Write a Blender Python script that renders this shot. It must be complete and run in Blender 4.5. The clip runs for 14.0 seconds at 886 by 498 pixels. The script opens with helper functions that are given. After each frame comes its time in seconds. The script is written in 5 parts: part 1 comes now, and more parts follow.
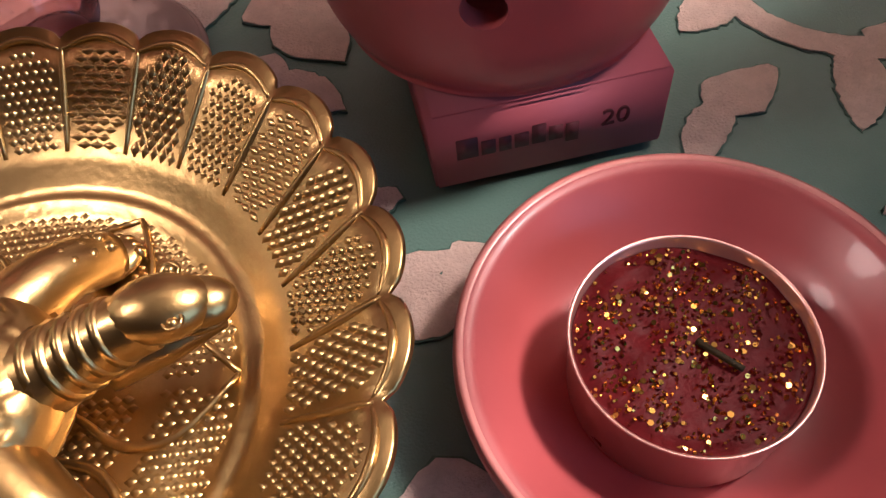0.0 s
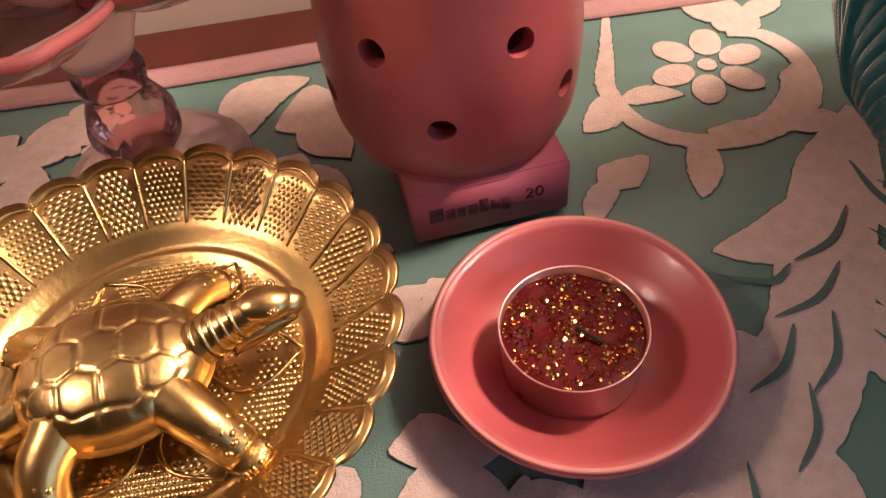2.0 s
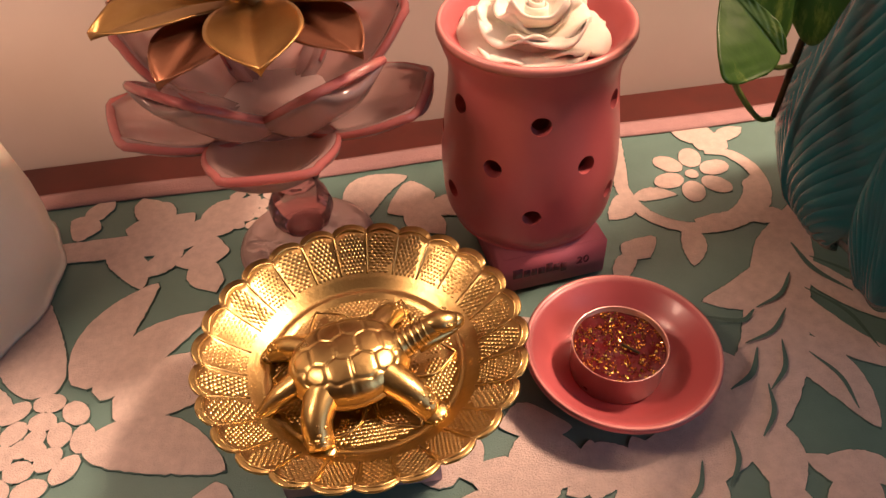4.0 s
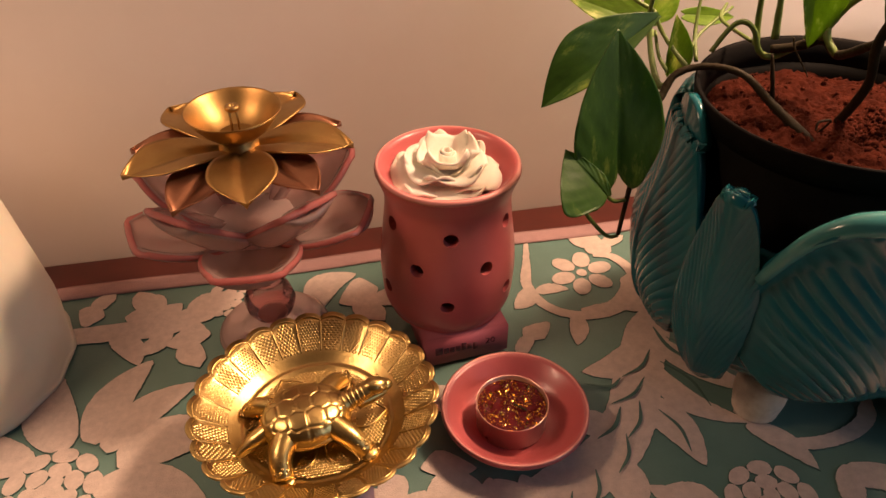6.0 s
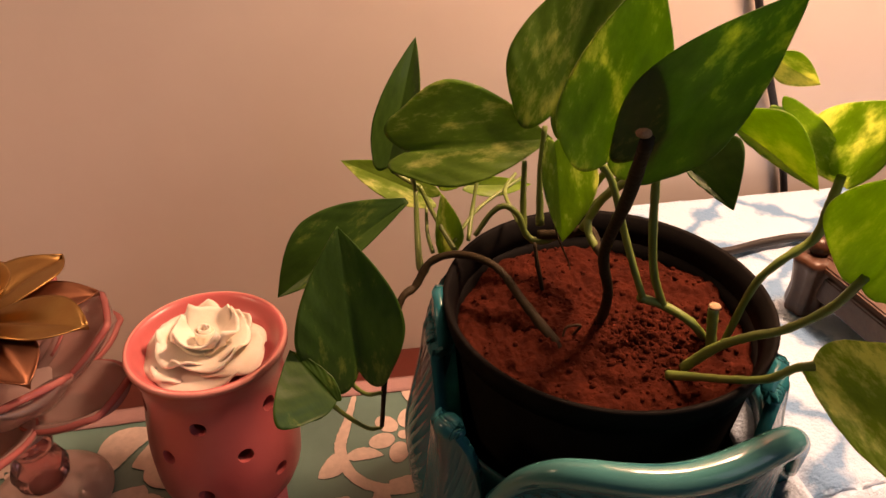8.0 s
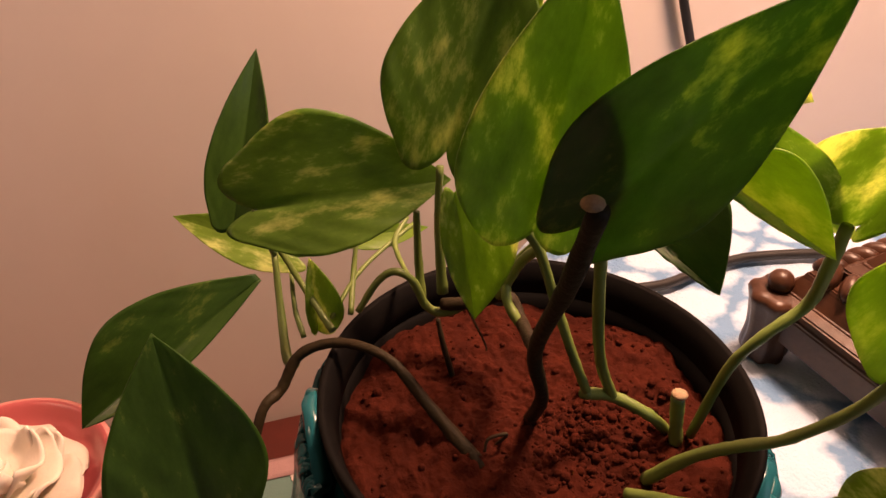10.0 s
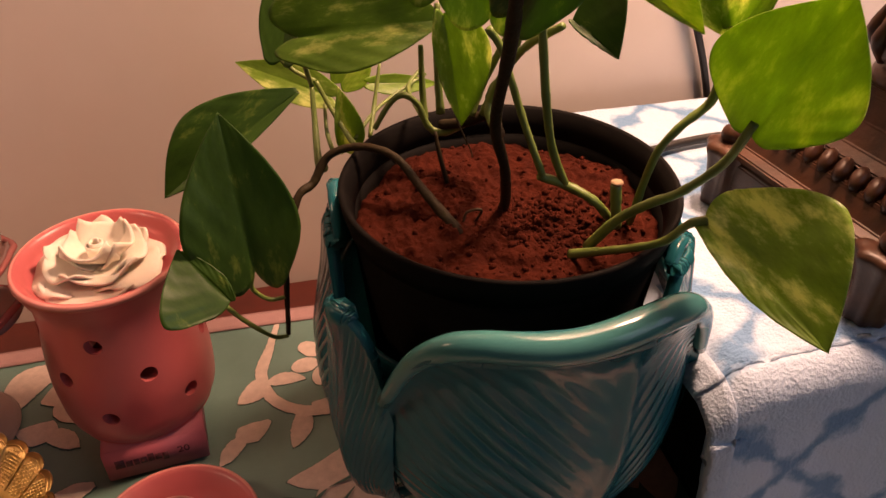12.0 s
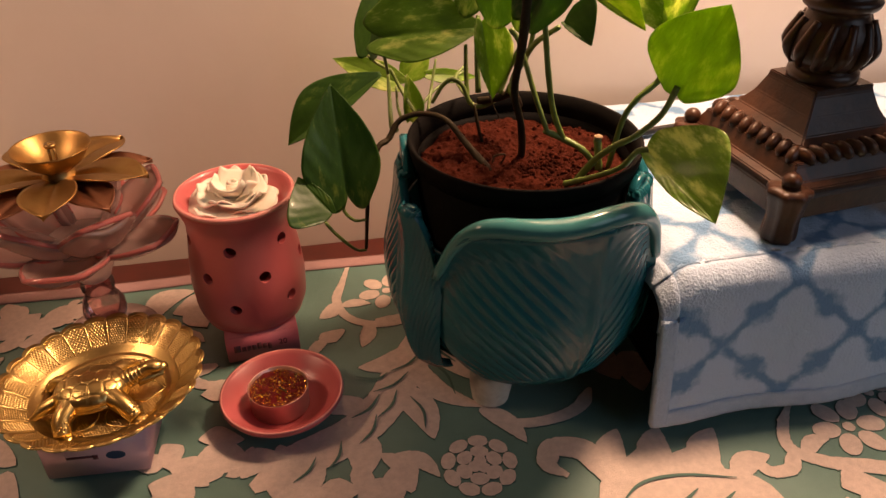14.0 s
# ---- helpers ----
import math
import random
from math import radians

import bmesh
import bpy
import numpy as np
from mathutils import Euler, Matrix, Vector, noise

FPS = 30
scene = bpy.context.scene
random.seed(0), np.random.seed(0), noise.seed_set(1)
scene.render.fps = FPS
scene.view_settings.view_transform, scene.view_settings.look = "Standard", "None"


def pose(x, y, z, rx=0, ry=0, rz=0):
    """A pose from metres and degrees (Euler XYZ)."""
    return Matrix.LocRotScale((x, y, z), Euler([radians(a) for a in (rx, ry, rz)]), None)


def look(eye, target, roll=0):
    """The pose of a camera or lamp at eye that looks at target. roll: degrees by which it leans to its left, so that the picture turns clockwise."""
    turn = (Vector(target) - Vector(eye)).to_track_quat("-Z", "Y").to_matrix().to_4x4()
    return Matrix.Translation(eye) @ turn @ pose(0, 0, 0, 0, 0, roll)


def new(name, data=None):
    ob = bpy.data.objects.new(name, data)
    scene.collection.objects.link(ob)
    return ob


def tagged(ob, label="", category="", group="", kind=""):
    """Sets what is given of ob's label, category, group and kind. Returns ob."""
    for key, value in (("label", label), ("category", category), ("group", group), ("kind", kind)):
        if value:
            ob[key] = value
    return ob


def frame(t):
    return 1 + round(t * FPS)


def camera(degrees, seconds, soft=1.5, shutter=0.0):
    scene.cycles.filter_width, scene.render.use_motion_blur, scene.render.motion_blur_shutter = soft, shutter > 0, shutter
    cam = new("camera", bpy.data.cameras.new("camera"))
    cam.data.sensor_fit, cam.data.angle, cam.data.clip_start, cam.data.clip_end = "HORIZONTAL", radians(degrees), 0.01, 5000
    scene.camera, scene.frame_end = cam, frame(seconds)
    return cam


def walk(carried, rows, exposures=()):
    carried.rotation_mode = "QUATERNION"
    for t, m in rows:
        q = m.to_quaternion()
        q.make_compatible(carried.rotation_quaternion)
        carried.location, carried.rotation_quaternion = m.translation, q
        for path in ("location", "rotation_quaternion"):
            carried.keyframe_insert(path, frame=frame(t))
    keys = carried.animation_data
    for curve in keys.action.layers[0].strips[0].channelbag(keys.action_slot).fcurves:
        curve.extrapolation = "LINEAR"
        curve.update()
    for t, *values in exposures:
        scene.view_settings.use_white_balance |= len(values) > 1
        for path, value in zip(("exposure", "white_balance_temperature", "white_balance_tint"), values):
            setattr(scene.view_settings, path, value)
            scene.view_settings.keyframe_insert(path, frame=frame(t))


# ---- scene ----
cam = camera(61.11, 14.0)
PATH = [
    (0, (-0.0354, -0.0490, 0.1266), (-0.0460, 1.0725, -1.5293), -8.40),
    (0.5, (-0.0335, -0.0648, 0.1403), (0.0018, 1.1208, -1.4700), -7.87),
    (1, (-0.0325, -0.0816, 0.1573), (0.0103, 1.1220, -1.4394), -7.45),
    (1.5, (-0.0299, -0.0963, 0.1707), (0.0207, 1.1432, -1.3981), -7.52),
    (2, (-0.0347, -0.1009, 0.1816), (0.0219, 1.1700, -1.3617), -7.35),
    (2.5, (-0.0362, -0.1015, 0.1972), (0.0196, 1.1854, -1.3327), -7.07),
    (3, (-0.0477, -0.1238, 0.2191), (0.0369, 1.2006, -1.2772), -5.96),
    (3.5, (-0.0724, -0.1489, 0.2382), (0.0515, 1.2139, -1.2204), -4.27),
    (3.7, (-0.0832, -0.1586, 0.2460), (0.0618, 1.2224, -1.1934), -3.70),
    (5.8, (-0.1029, -0.2397, 0.3227), (0.2212, 1.2947, -0.9185), -0.10),
    (6, (-0.0864, -0.2470, 0.3262), (0.2238, 1.2958, -0.9082), -0.15),
    (6.5, (-0.0499, -0.2504, 0.3300), (0.2458, 1.2993, -0.8992), 0.06),
    (7, (-0.0032, -0.2508, 0.3256), (0.2253, 1.3236, -0.8865), -0.35),
    (7.5, (0.0364, -0.2446, 0.3379), (0.2652, 1.3508, -0.8463), -0.02),
    (8, (0.0490, -0.2097, 0.3597), (0.3416, 1.4262, -0.7531), 0.39),
    (8.2, (0.0537, -0.1912, 0.3638), (0.3904, 1.4446, -0.7365), 0.79),
    (10.3, (0.0803, -0.1240, 0.3335), (0.6117, 1.4153, -0.8276), 1.14),
    (10.5, (0.0822, -0.1376, 0.3320), (0.6067, 1.3846, -0.8545), 1.42),
    (11, (0.0857, -0.1703, 0.3329), (0.5361, 1.3647, -0.8675), 0.74),
    (11.5, (0.0809, -0.1975, 0.3308), (0.4885, 1.3517, -0.8667), 0.27),
    (12, (0.0737, -0.2230, 0.3241), (0.4547, 1.3484, -0.8530), -0.08),
    (12.5, (0.0621, -0.2599, 0.3244), (0.4290, 1.3285, -0.8343), -0.15),
    (13, (0.0498, -0.2963, 0.3292), (0.4024, 1.3080, -0.8118), -0.40),
    (13.5, (0.0424, -0.3309, 0.3438), (0.3736, 1.2904, -0.7794), -0.52),
    (14, (0.0399, -0.3646, 0.3549), (0.3443, 1.2787, -0.7436), -0.47),
]
walk(cam, [(t, look(eye, target, roll)) for t, eye, target, roll in PATH], exposures=[(0.0, 0.48, 4950, 10), (1.5, 0.62, 5500, 14), (3.0, 0.66, 6100, 20), (3.7, 0.62, 6400, 21), (5.8, 0.28, 6900, 14), (7.0, 0.16, 7400, 19), (8.0, 0.02, 7900, 27), (10.5, -0.06, 7300, 31), (12.0, 0.0, 7400, 29), (14.0, 0.06, 7250, 17)])

# ---- light ----
world = bpy.data.worlds.new("room_air")
scene.world = world
world.use_nodes = True
world.node_tree.nodes["Background"].inputs[0].default_value = (0.55, 0.6, 0.75, 1)
world.node_tree.nodes["Background"].inputs[1].default_value = 0.006


def lamp(name, kind, place, watts, colour, size, target=None):
    d = bpy.data.lights.new(name, kind)
    d.energy, d.color = watts, colour
    if kind == "AREA":
        d.size = size
    else:
        d.shadow_soft_size = size
    ob = new(name, d)
    ob.matrix_world = look(place, target) if target else pose(*place)
    return ob


lamp("table_lamp_bulb", "POINT", (0.3475, 0.085, 0.60), 22.5, (1.0, 0.68, 0.46), 0.05)
side = lamp("side_lamp_bulb", "SPOT", (-0.42, 0.02, 0.50), 4.2, (1.0, 0.66, 0.45), 0.06, (-0.24, 0.04, 0.0))
side.data.spot_size, side.data.spot_blend = radians(98), 0.7
# cool fill added from the front right for the towel front; no window is built
lamp("cool_fill_light", "AREA", (1.1, -1.0, 0.7), 3.2, (0.58, 0.77, 1.0), 0.9, (0.3, 0, 0))


# ---- materials ----
def mat(name, colour, rough=0.5, metal=0.0, second=None, scale=40.0, bump=0.0, bump_scale=200.0, clear=0.0, spread=0.5, rough_var=0.0, sss=0.0, spec=0.5):
    m = bpy.data.materials.new(name)
    m.use_nodes = True
    nt = m.node_tree
    b = nt.nodes["Principled BSDF"]
    b.inputs["Base Color"].default_value = (*colour, 1)
    b.inputs["Roughness"].default_value = rough
    b.inputs["Metallic"].default_value = metal
    b.inputs["Coat Weight"].default_value = clear
    b.inputs["Specular IOR Level"].default_value = spec
    b.inputs["Coat Roughness"].default_value = 0.06
    if sss:
        b.inputs["Subsurface Weight"].default_value = sss
        b.inputs["Subsurface Radius"].default_value = (0.006, 0.003, 0.002)
        b.inputs["Subsurface Scale"].default_value = 0.5
    co = nt.nodes.new("ShaderNodeTexCoord")
    if second or rough_var:
        n1 = nt.nodes.new("ShaderNodeTexNoise")
        n1.inputs["Scale"].default_value = scale
        n1.inputs["Detail"].default_value = 6
        n1.inputs["Roughness"].default_value = 0.65
        nt.links.new(co.outputs["Object"], n1.inputs["Vector"])
        if second:
            r = nt.nodes.new("ShaderNodeValToRGB")
            r.color_ramp.elements[0].position, r.color_ramp.elements[1].position = 0.5 - spread / 2, 0.5 + spread / 2
            r.color_ramp.elements[0].color, r.color_ramp.elements[1].color = (*colour, 1), (*second, 1)
            nt.links.new(n1.outputs["Fac"], r.inputs["Fac"])
            nt.links.new(r.outputs["Color"], b.inputs["Base Color"])
        if rough_var:
            mr = nt.nodes.new("ShaderNodeMapRange")
            mr.inputs["To Min"].default_value, mr.inputs["To Max"].default_value = max(0.02, rough - rough_var), rough + rough_var
            nt.links.new(n1.outputs["Fac"], mr.inputs["Value"])
            nt.links.new(mr.outputs["Result"], b.inputs["Roughness"])
    if bump:
        n2 = nt.nodes.new("ShaderNodeTexNoise")
        n2.inputs["Scale"].default_value = bump_scale
        n2.inputs["Detail"].default_value = 5
        nt.links.new(co.outputs["Object"], n2.inputs["Vector"])
        bp = nt.nodes.new("ShaderNodeBump")
        bp.inputs["Strength"].default_value = bump
        bp.inputs["Distance"].default_value = 0.001
        nt.links.new(n2.outputs["Fac"], bp.inputs["Height"])
        nt.links.new(bp.outputs["Normal"], b.inputs["Normal"])
    return m


M_WALL = mat("painted_wall", (0.72, 0.62, 0.56), 0.75, second=(0.66, 0.56, 0.50), scale=6, bump=0.12, bump_scale=60)
# for the sides out of view: dark brown, so little light bounces back
M_ROOM = mat("unseen_dark_shell", (0.22, 0.16, 0.13), 0.8, second=(0.18, 0.13, 0.11), scale=4)
M_WOOD = mat("red_stained_wood", (0.16, 0.03, 0.02), 0.4, second=(0.09, 0.02, 0.015), scale=30, bump=0.1)
M_GREEN = mat("green_satin", (0.098, 0.185, 0.160), 0.40, second=(0.135, 0.240, 0.208), scale=25, bump=0.25, bump_scale=1800)
M_CREAM = mat("cream_weave", (0.70, 0.56, 0.49), 0.85, second=(0.52, 0.41, 0.36), scale=220, bump=0.6, bump_scale=1500)
M_STITCH = mat("dark_green_thread", (0.075, 0.145, 0.12), 0.8, bump=0.4, bump_scale=1500)
M_PINK = mat("pink_glazed_ceramic", (0.52, 0.118, 0.120), 0.36, second=(0.45, 0.092, 0.096), scale=14, bump=0.06, bump_scale=90, clear=0.12, rough_var=0.06)
M_ROSE = mat("white_unglazed_clay", (0.80, 0.74, 0.64), 0.65, second=(0.72, 0.65, 0.55), scale=120, bump=0.12, bump_scale=700, sss=0.1)
M_BRASS = mat("stamped_brass", (0.60, 0.425, 0.17), 0.30, 1.0, second=(0.44, 0.30, 0.11), scale=60, bump=0.1, bump_scale=500, rough_var=0.08)
M_GOLD = mat("matt_gold_sheet", (0.42, 0.27, 0.095), 0.42, 1.0, second=(0.34, 0.18, 0.065), scale=70, bump=0.08, bump_scale=300, rough_var=0.1)
M_COPPER = mat("copper_sheet", (0.42, 0.19, 0.11), 0.38, 1.0, second=(0.32, 0.14, 0.08), scale=70, rough_var=0.1)
M_TEAL = mat("turquoise_glaze", (0.007, 0.090, 0.112), 0.19, spec=0.28, second=(0.011, 0.120, 0.144), scale=18, bump=0.06, bump_scale=40, clear=0.1, rough_var=0.03)
M_LIP = mat("thin_turquoise_glaze", (0.035, 0.175, 0.180), 0.16, spec=0.4, second=(0.060, 0.215, 0.210), scale=25, bump=0.06, bump_scale=40, clear=0.2)
M_CHIP = mat("bare_white_clay", (0.75, 0.70, 0.62), 0.7, second=(0.55, 0.48, 0.40), scale=200)
M_BLACK = mat("black_plastic", (0.004, 0.0035, 0.0035), 0.6, bump=0.1, bump_scale=300, second=(0.007, 0.006, 0.005), scale=120)
M_BLACK.node_tree.nodes["Principled BSDF"].inputs["Specular IOR Level"].default_value = 0.04
M_SOIL = mat("red_brown_soil", (0.060, 0.0115, 0.0055), 0.95, spec=0.05, second=(0.030, 0.0065, 0.0038), scale=130, bump=0.9, bump_scale=500)
M_STEM = mat("green_stem", (0.17, 0.23, 0.05), 0.45, second=(0.10, 0.16, 0.03), scale=60, bump=0.15, bump_scale=300)
M_BARK = mat("brown_stem", (0.032, 0.019, 0.008), 0.6, spec=0.15, second=(0.022, 0.018, 0.008), scale=150, bump=0.5, bump_scale=500)
M_CUT = mat("cut_stem", (0.42, 0.29, 0.17), 0.8, second=(0.25, 0.15, 0.08), scale=500, bump=0.5, bump_scale=700)
M_TOWEL = mat("pale_blue_terry", (0.46, 0.59, 0.76), 0.95, bump=1.0, bump_scale=620)


def towel_pattern(m, pale, deep):
    """A trellis of darker pile: two wavy families of lines crossing, in the towel's own plane."""
    nt = m.node_tree
    b = nt.nodes["Principled BSDF"]
    at = nt.nodes.new("ShaderNodeAttribute")
    at.attribute_name = "cloth_place"
    nz = nt.nodes.new("ShaderNodeTexNoise")
    nz.inputs["Scale"].default_value = 130
    nz.inputs["Detail"].default_value = 4
    nt.links.new(at.outputs["Vector"], nz.inputs["Vector"])
    sp = nt.nodes.new("ShaderNodeSeparateXYZ")
    nt.links.new(at.outputs["Vector"], sp.inputs[0])

    def op(kind, a, c):
        n = nt.nodes.new("ShaderNodeMath")
        n.operation = kind
        for i, q in enumerate((a, c)):
            if isinstance(q, (int, float)):
                n.inputs[i].default_value = q
            elif q is not None:
                nt.links.new(q, n.inputs[i])
        return n.outputs[0]
    cx = op("COSINE", op("MULTIPLY", sp.outputs[0], 2 * math.pi / 0.088), None)
    cy = op("COSINE", op("MULTIPLY", sp.outputs[1], 2 * math.pi / 0.080), None)
    cx3 = op("COSINE", op("MULTIPLY", sp.outputs[0], 6 * math.pi / 0.088), None)
    cy3 = op("COSINE", op("MULTIPLY", sp.outputs[1], 6 * math.pi / 0.080), None)
    f = op("ADD", op("ADD", cx, cy), op("MULTIPLY", op("ADD", cx3, cy3), 0.28))
    f = op("ADD", op("ABSOLUTE", f, None), op("MULTIPLY", op("SUBTRACT", nz.outputs["Fac"], 0.5), 1.1))
    mr = nt.nodes.new("ShaderNodeMapRange")
    mr.inputs["From Min"].default_value, mr.inputs["From Max"].default_value = 0.12, 0.55
    nt.links.new(f, mr.inputs["Value"])
    mx = nt.nodes.new("ShaderNodeMixRGB")
    mx.inputs[1].default_value, mx.inputs[2].default_value = (*deep, 1), (*pale, 1)
    nt.links.new(mr.outputs["Result"], mx.inputs[0])
    nt.links.new(mx.outputs[0], b.inputs["Base Color"])


towel_pattern(M_TOWEL, (0.47, 0.59, 0.75), (0.140, 0.275, 0.47))
M_HEM = mat("blue_hem", (0.46, 0.56, 0.69), 0.95, second=(0.38, 0.48, 0.62), scale=150, bump=1.0, bump_scale=700)
M_BRONZE = mat("dark_bronze_resin", (0.085, 0.031, 0.014), 0.36, spec=0.35, second=(0.020, 0.010, 0.007), scale=45, bump=0.25, bump_scale=250, rough_var=0.1)
M_CABLE = mat("black_cable", (0.015, 0.013, 0.012), 0.5)
M_WAX = mat("red_wax", (0.10, 0.004, 0.006), 0.5, spec=0.12, second=(0.055, 0.003, 0.004), scale=200, bump=0.4, bump_scale=300)
M_GLITTER = mat("gold_glitter", (0.85, 0.50, 0.10), 0.16, 1.0)
M_ALU = mat("pink_aluminium", (0.72, 0.42, 0.38), 0.3, 0.85, rough_var=0.08, scale=90)
M_BOX = mat("pink_card", (0.42, 0.10, 0.125), 0.5, second=(0.36, 0.085, 0.12), scale=30)
M_INK = mat("dark_print", (0.11, 0.02, 0.03), 0.6)
M_BOXTOP = mat("pale_pink_card", (0.66, 0.42, 0.46), 0.5, second=(0.6, 0.36, 0.42), scale=30)
M_CANDLE = mat("white_wax", (0.80, 0.72, 0.58), 0.45, second=(0.74, 0.65, 0.52), scale=20, bump=0.1, bump_scale=60, sss=0.3)


def glass(name, clear, tint, body, held):
    """Pressed glass: clear thin stretches, tinted thick edges, a gloss on top and a little light held in the body."""
    m = bpy.data.materials.new(name)
    m.use_nodes = True
    nt = m.node_tree
    nt.nodes.remove(nt.nodes["Principled BSDF"])
    co = nt.nodes.new("ShaderNodeTexCoord")
    n = nt.nodes.new("ShaderNodeTexNoise")
    n.inputs["Scale"].default_value = 45
    n.inputs["Detail"].default_value = 3
    nt.links.new(co.outputs["Object"], n.inputs["Vector"])
    r = nt.nodes.new("ShaderNodeValToRGB")
    r.color_ramp.elements[0].position, r.color_ramp.elements[1].position = 0.40, 0.66
    r.color_ramp.elements[0].color, r.color_ramp.elements[1].color = (*clear, 1), (*tint, 1)
    nt.links.new(n.outputs["Fac"], r.inputs["Fac"])
    through_it = nt.nodes.new("ShaderNodeBsdfTransparent")
    nt.links.new(r.outputs["Color"], through_it.inputs["Color"])
    bent = nt.nodes.new("ShaderNodeBsdfRefraction")
    bent.inputs["IOR"].default_value, bent.inputs["Roughness"].default_value = 1.2, 0.06
    nt.links.new(r.outputs["Color"], bent.inputs["Color"])
    soft = nt.nodes.new("ShaderNodeBsdfTranslucent")
    lit = nt.nodes.new("ShaderNodeBsdfDiffuse")
    for q in (soft, lit):
        q.inputs["Color"].default_value = (*held, 1)
    gloss = nt.nodes.new("ShaderNodeBsdfGlossy")
    gloss.inputs["Roughness"].default_value = 0.03
    n3 = nt.nodes.new("ShaderNodeTexNoise")
    n3.inputs["Scale"].default_value = 90
    nt.links.new(co.outputs["Object"], n3.inputs["Vector"])
    bp = nt.nodes.new("ShaderNodeBump")
    bp.inputs["Strength"].default_value, bp.inputs["Distance"].default_value = 0.5, 0.003
    nt.links.new(n3.outputs["Fac"], bp.inputs["Height"])
    nt.links.new(bp.outputs["Normal"], gloss.inputs["Normal"])
    nt.links.new(bp.outputs["Normal"], bent.inputs["Normal"])
    fr = nt.nodes.new("ShaderNodeFresnel")
    fr.inputs["IOR"].default_value = 1.5

    def mix(f, a, b):
        x = nt.nodes.new("ShaderNodeMixShader")
        if isinstance(f, float):
            x.inputs[0].default_value = f
        else:
            nt.links.new(f, x.inputs[0])
        nt.links.new(a.outputs[0], x.inputs[1])
        nt.links.new(b.outputs[0], x.inputs[2])
        return x
    base = mix(body, mix(0.15, through_it, bent), mix(0.35, soft, lit))
    nt.links.new(mix(fr.outputs[0], base, gloss).outputs[0], nt.nodes["Material Output"].inputs["Surface"])
    return m


M_GLASS = glass("pink_pressed_glass", (1.0, 0.985, 0.985), (1.0, 0.94, 0.94), 0.48, (1.0, 0.70, 0.65))
M_GLASS2 = glass("rose_glass_stem", (1.0, 0.80, 0.79), (0.97, 0.55, 0.56), 0.16, (0.90, 0.36, 0.36))
M_GLASS3 = glass("rose_glass_edge", (1.0, 0.86, 0.86), (1.0, 0.72, 0.73), 0.55, (1.0, 0.36, 0.34))


def leaf_mat(name, base, patch, amount):
    m = bpy.data.materials.new(name)
    m.use_nodes = True
    nt = m.node_tree
    b = nt.nodes["Principled BSDF"]
    b.inputs["Roughness"].default_value = 0.40
    b.inputs["Coat Weight"].default_value = 0.15
    co = nt.nodes.new("ShaderNodeTexCoord")
    mp = nt.nodes.new("ShaderNodeMapping")
    mp.inputs["Scale"].default_value = (60, 22, 40)
    mp.inputs["Rotation"].default_value = (0, 0, 0.5)
    nt.links.new(co.outputs["Object"], mp.inputs["Vector"])
    oi = nt.nodes.new("ShaderNodeObjectInfo")
    sc = nt.nodes.new("ShaderNodeMath")
    sc.operation = "MULTIPLY"
    sc.inputs[1].default_value = 40.0
    nt.links.new(oi.outputs["Random"], sc.inputs[0])
    nt.links.new(sc.outputs[0], mp.inputs["Location"])
    n = nt.nodes.new("ShaderNodeTexNoise")
    n.inputs["Scale"].default_value = 1.6
    n.inputs["Detail"].default_value = 8
    n.inputs["Roughness"].default_value = 0.7
    nt.links.new(mp.outputs["Vector"], n.inputs["Vector"])
    r = nt.nodes.new("ShaderNodeValToRGB")
    e = r.color_ramp.elements
    e[0].position, e[0].color = 0.30, (base[0] * 0.6, base[1] * 0.65, base[2] * 0.6, 1)
    e[1].position, e[1].color = 0.95 - amount * 0.35, (*patch, 1)
    x = r.color_ramp.elements.new(0.62 - amount * 0.12)
    x.color = (*base, 1)
    nt.links.new(n.outputs["Fac"], r.inputs["Fac"])
    nt.links.new(r.outputs["Color"], b.inputs["Base Color"])
    n2 = nt.nodes.new("ShaderNodeTexNoise")
    n2.inputs["Scale"].default_value = 260
    nt.links.new(co.outputs["Object"], n2.inputs["Vector"])
    bp = nt.nodes.new("ShaderNodeBump")
    bp.inputs["Strength"].default_value = 0.15
    bp.inputs["Distance"].default_value = 0.001
    nt.links.new(n2.outputs["Fac"], bp.inputs["Height"])
    nt.links.new(bp.outputs["Normal"], b.inputs["Normal"])
    tr = nt.nodes.new("ShaderNodeBsdfTranslucent")
    hs = nt.nodes.new("ShaderNodeHueSaturation")
    hs.inputs["Value"].default_value = 2.1
    nt.links.new(r.outputs["Color"], hs.inputs["Color"])
    nt.links.new(hs.outputs["Color"], tr.inputs["Color"])
    mx = nt.nodes.new("ShaderNodeMixShader")
    mx.inputs[0].default_value = 0.46
    nt.links.new(b.outputs[0], mx.inputs[1])
    nt.links.new(tr.outputs[0], mx.inputs[2])
    nt.links.new(mx.outputs[0], nt.nodes["Material Output"].inputs["Surface"])
    return m


M_LEAF_DARK = leaf_mat("dark_leaf", (0.055, 0.130, 0.020), (0.34, 0.42, 0.09), 0.52)
M_LEAF_MID = leaf_mat("green_leaf", (0.115, 0.215, 0.028), (0.40, 0.45, 0.14), 0.85)
M_LEAF_LIGHT = leaf_mat("lime_leaf", (0.20, 0.33, 0.032), (0.42, 0.49, 0.10), 0.75)
M_LEAF_PALE = leaf_mat("variegated_leaf", (0.20, 0.32, 0.045), (0.56, 0.60, 0.24), 0.95)


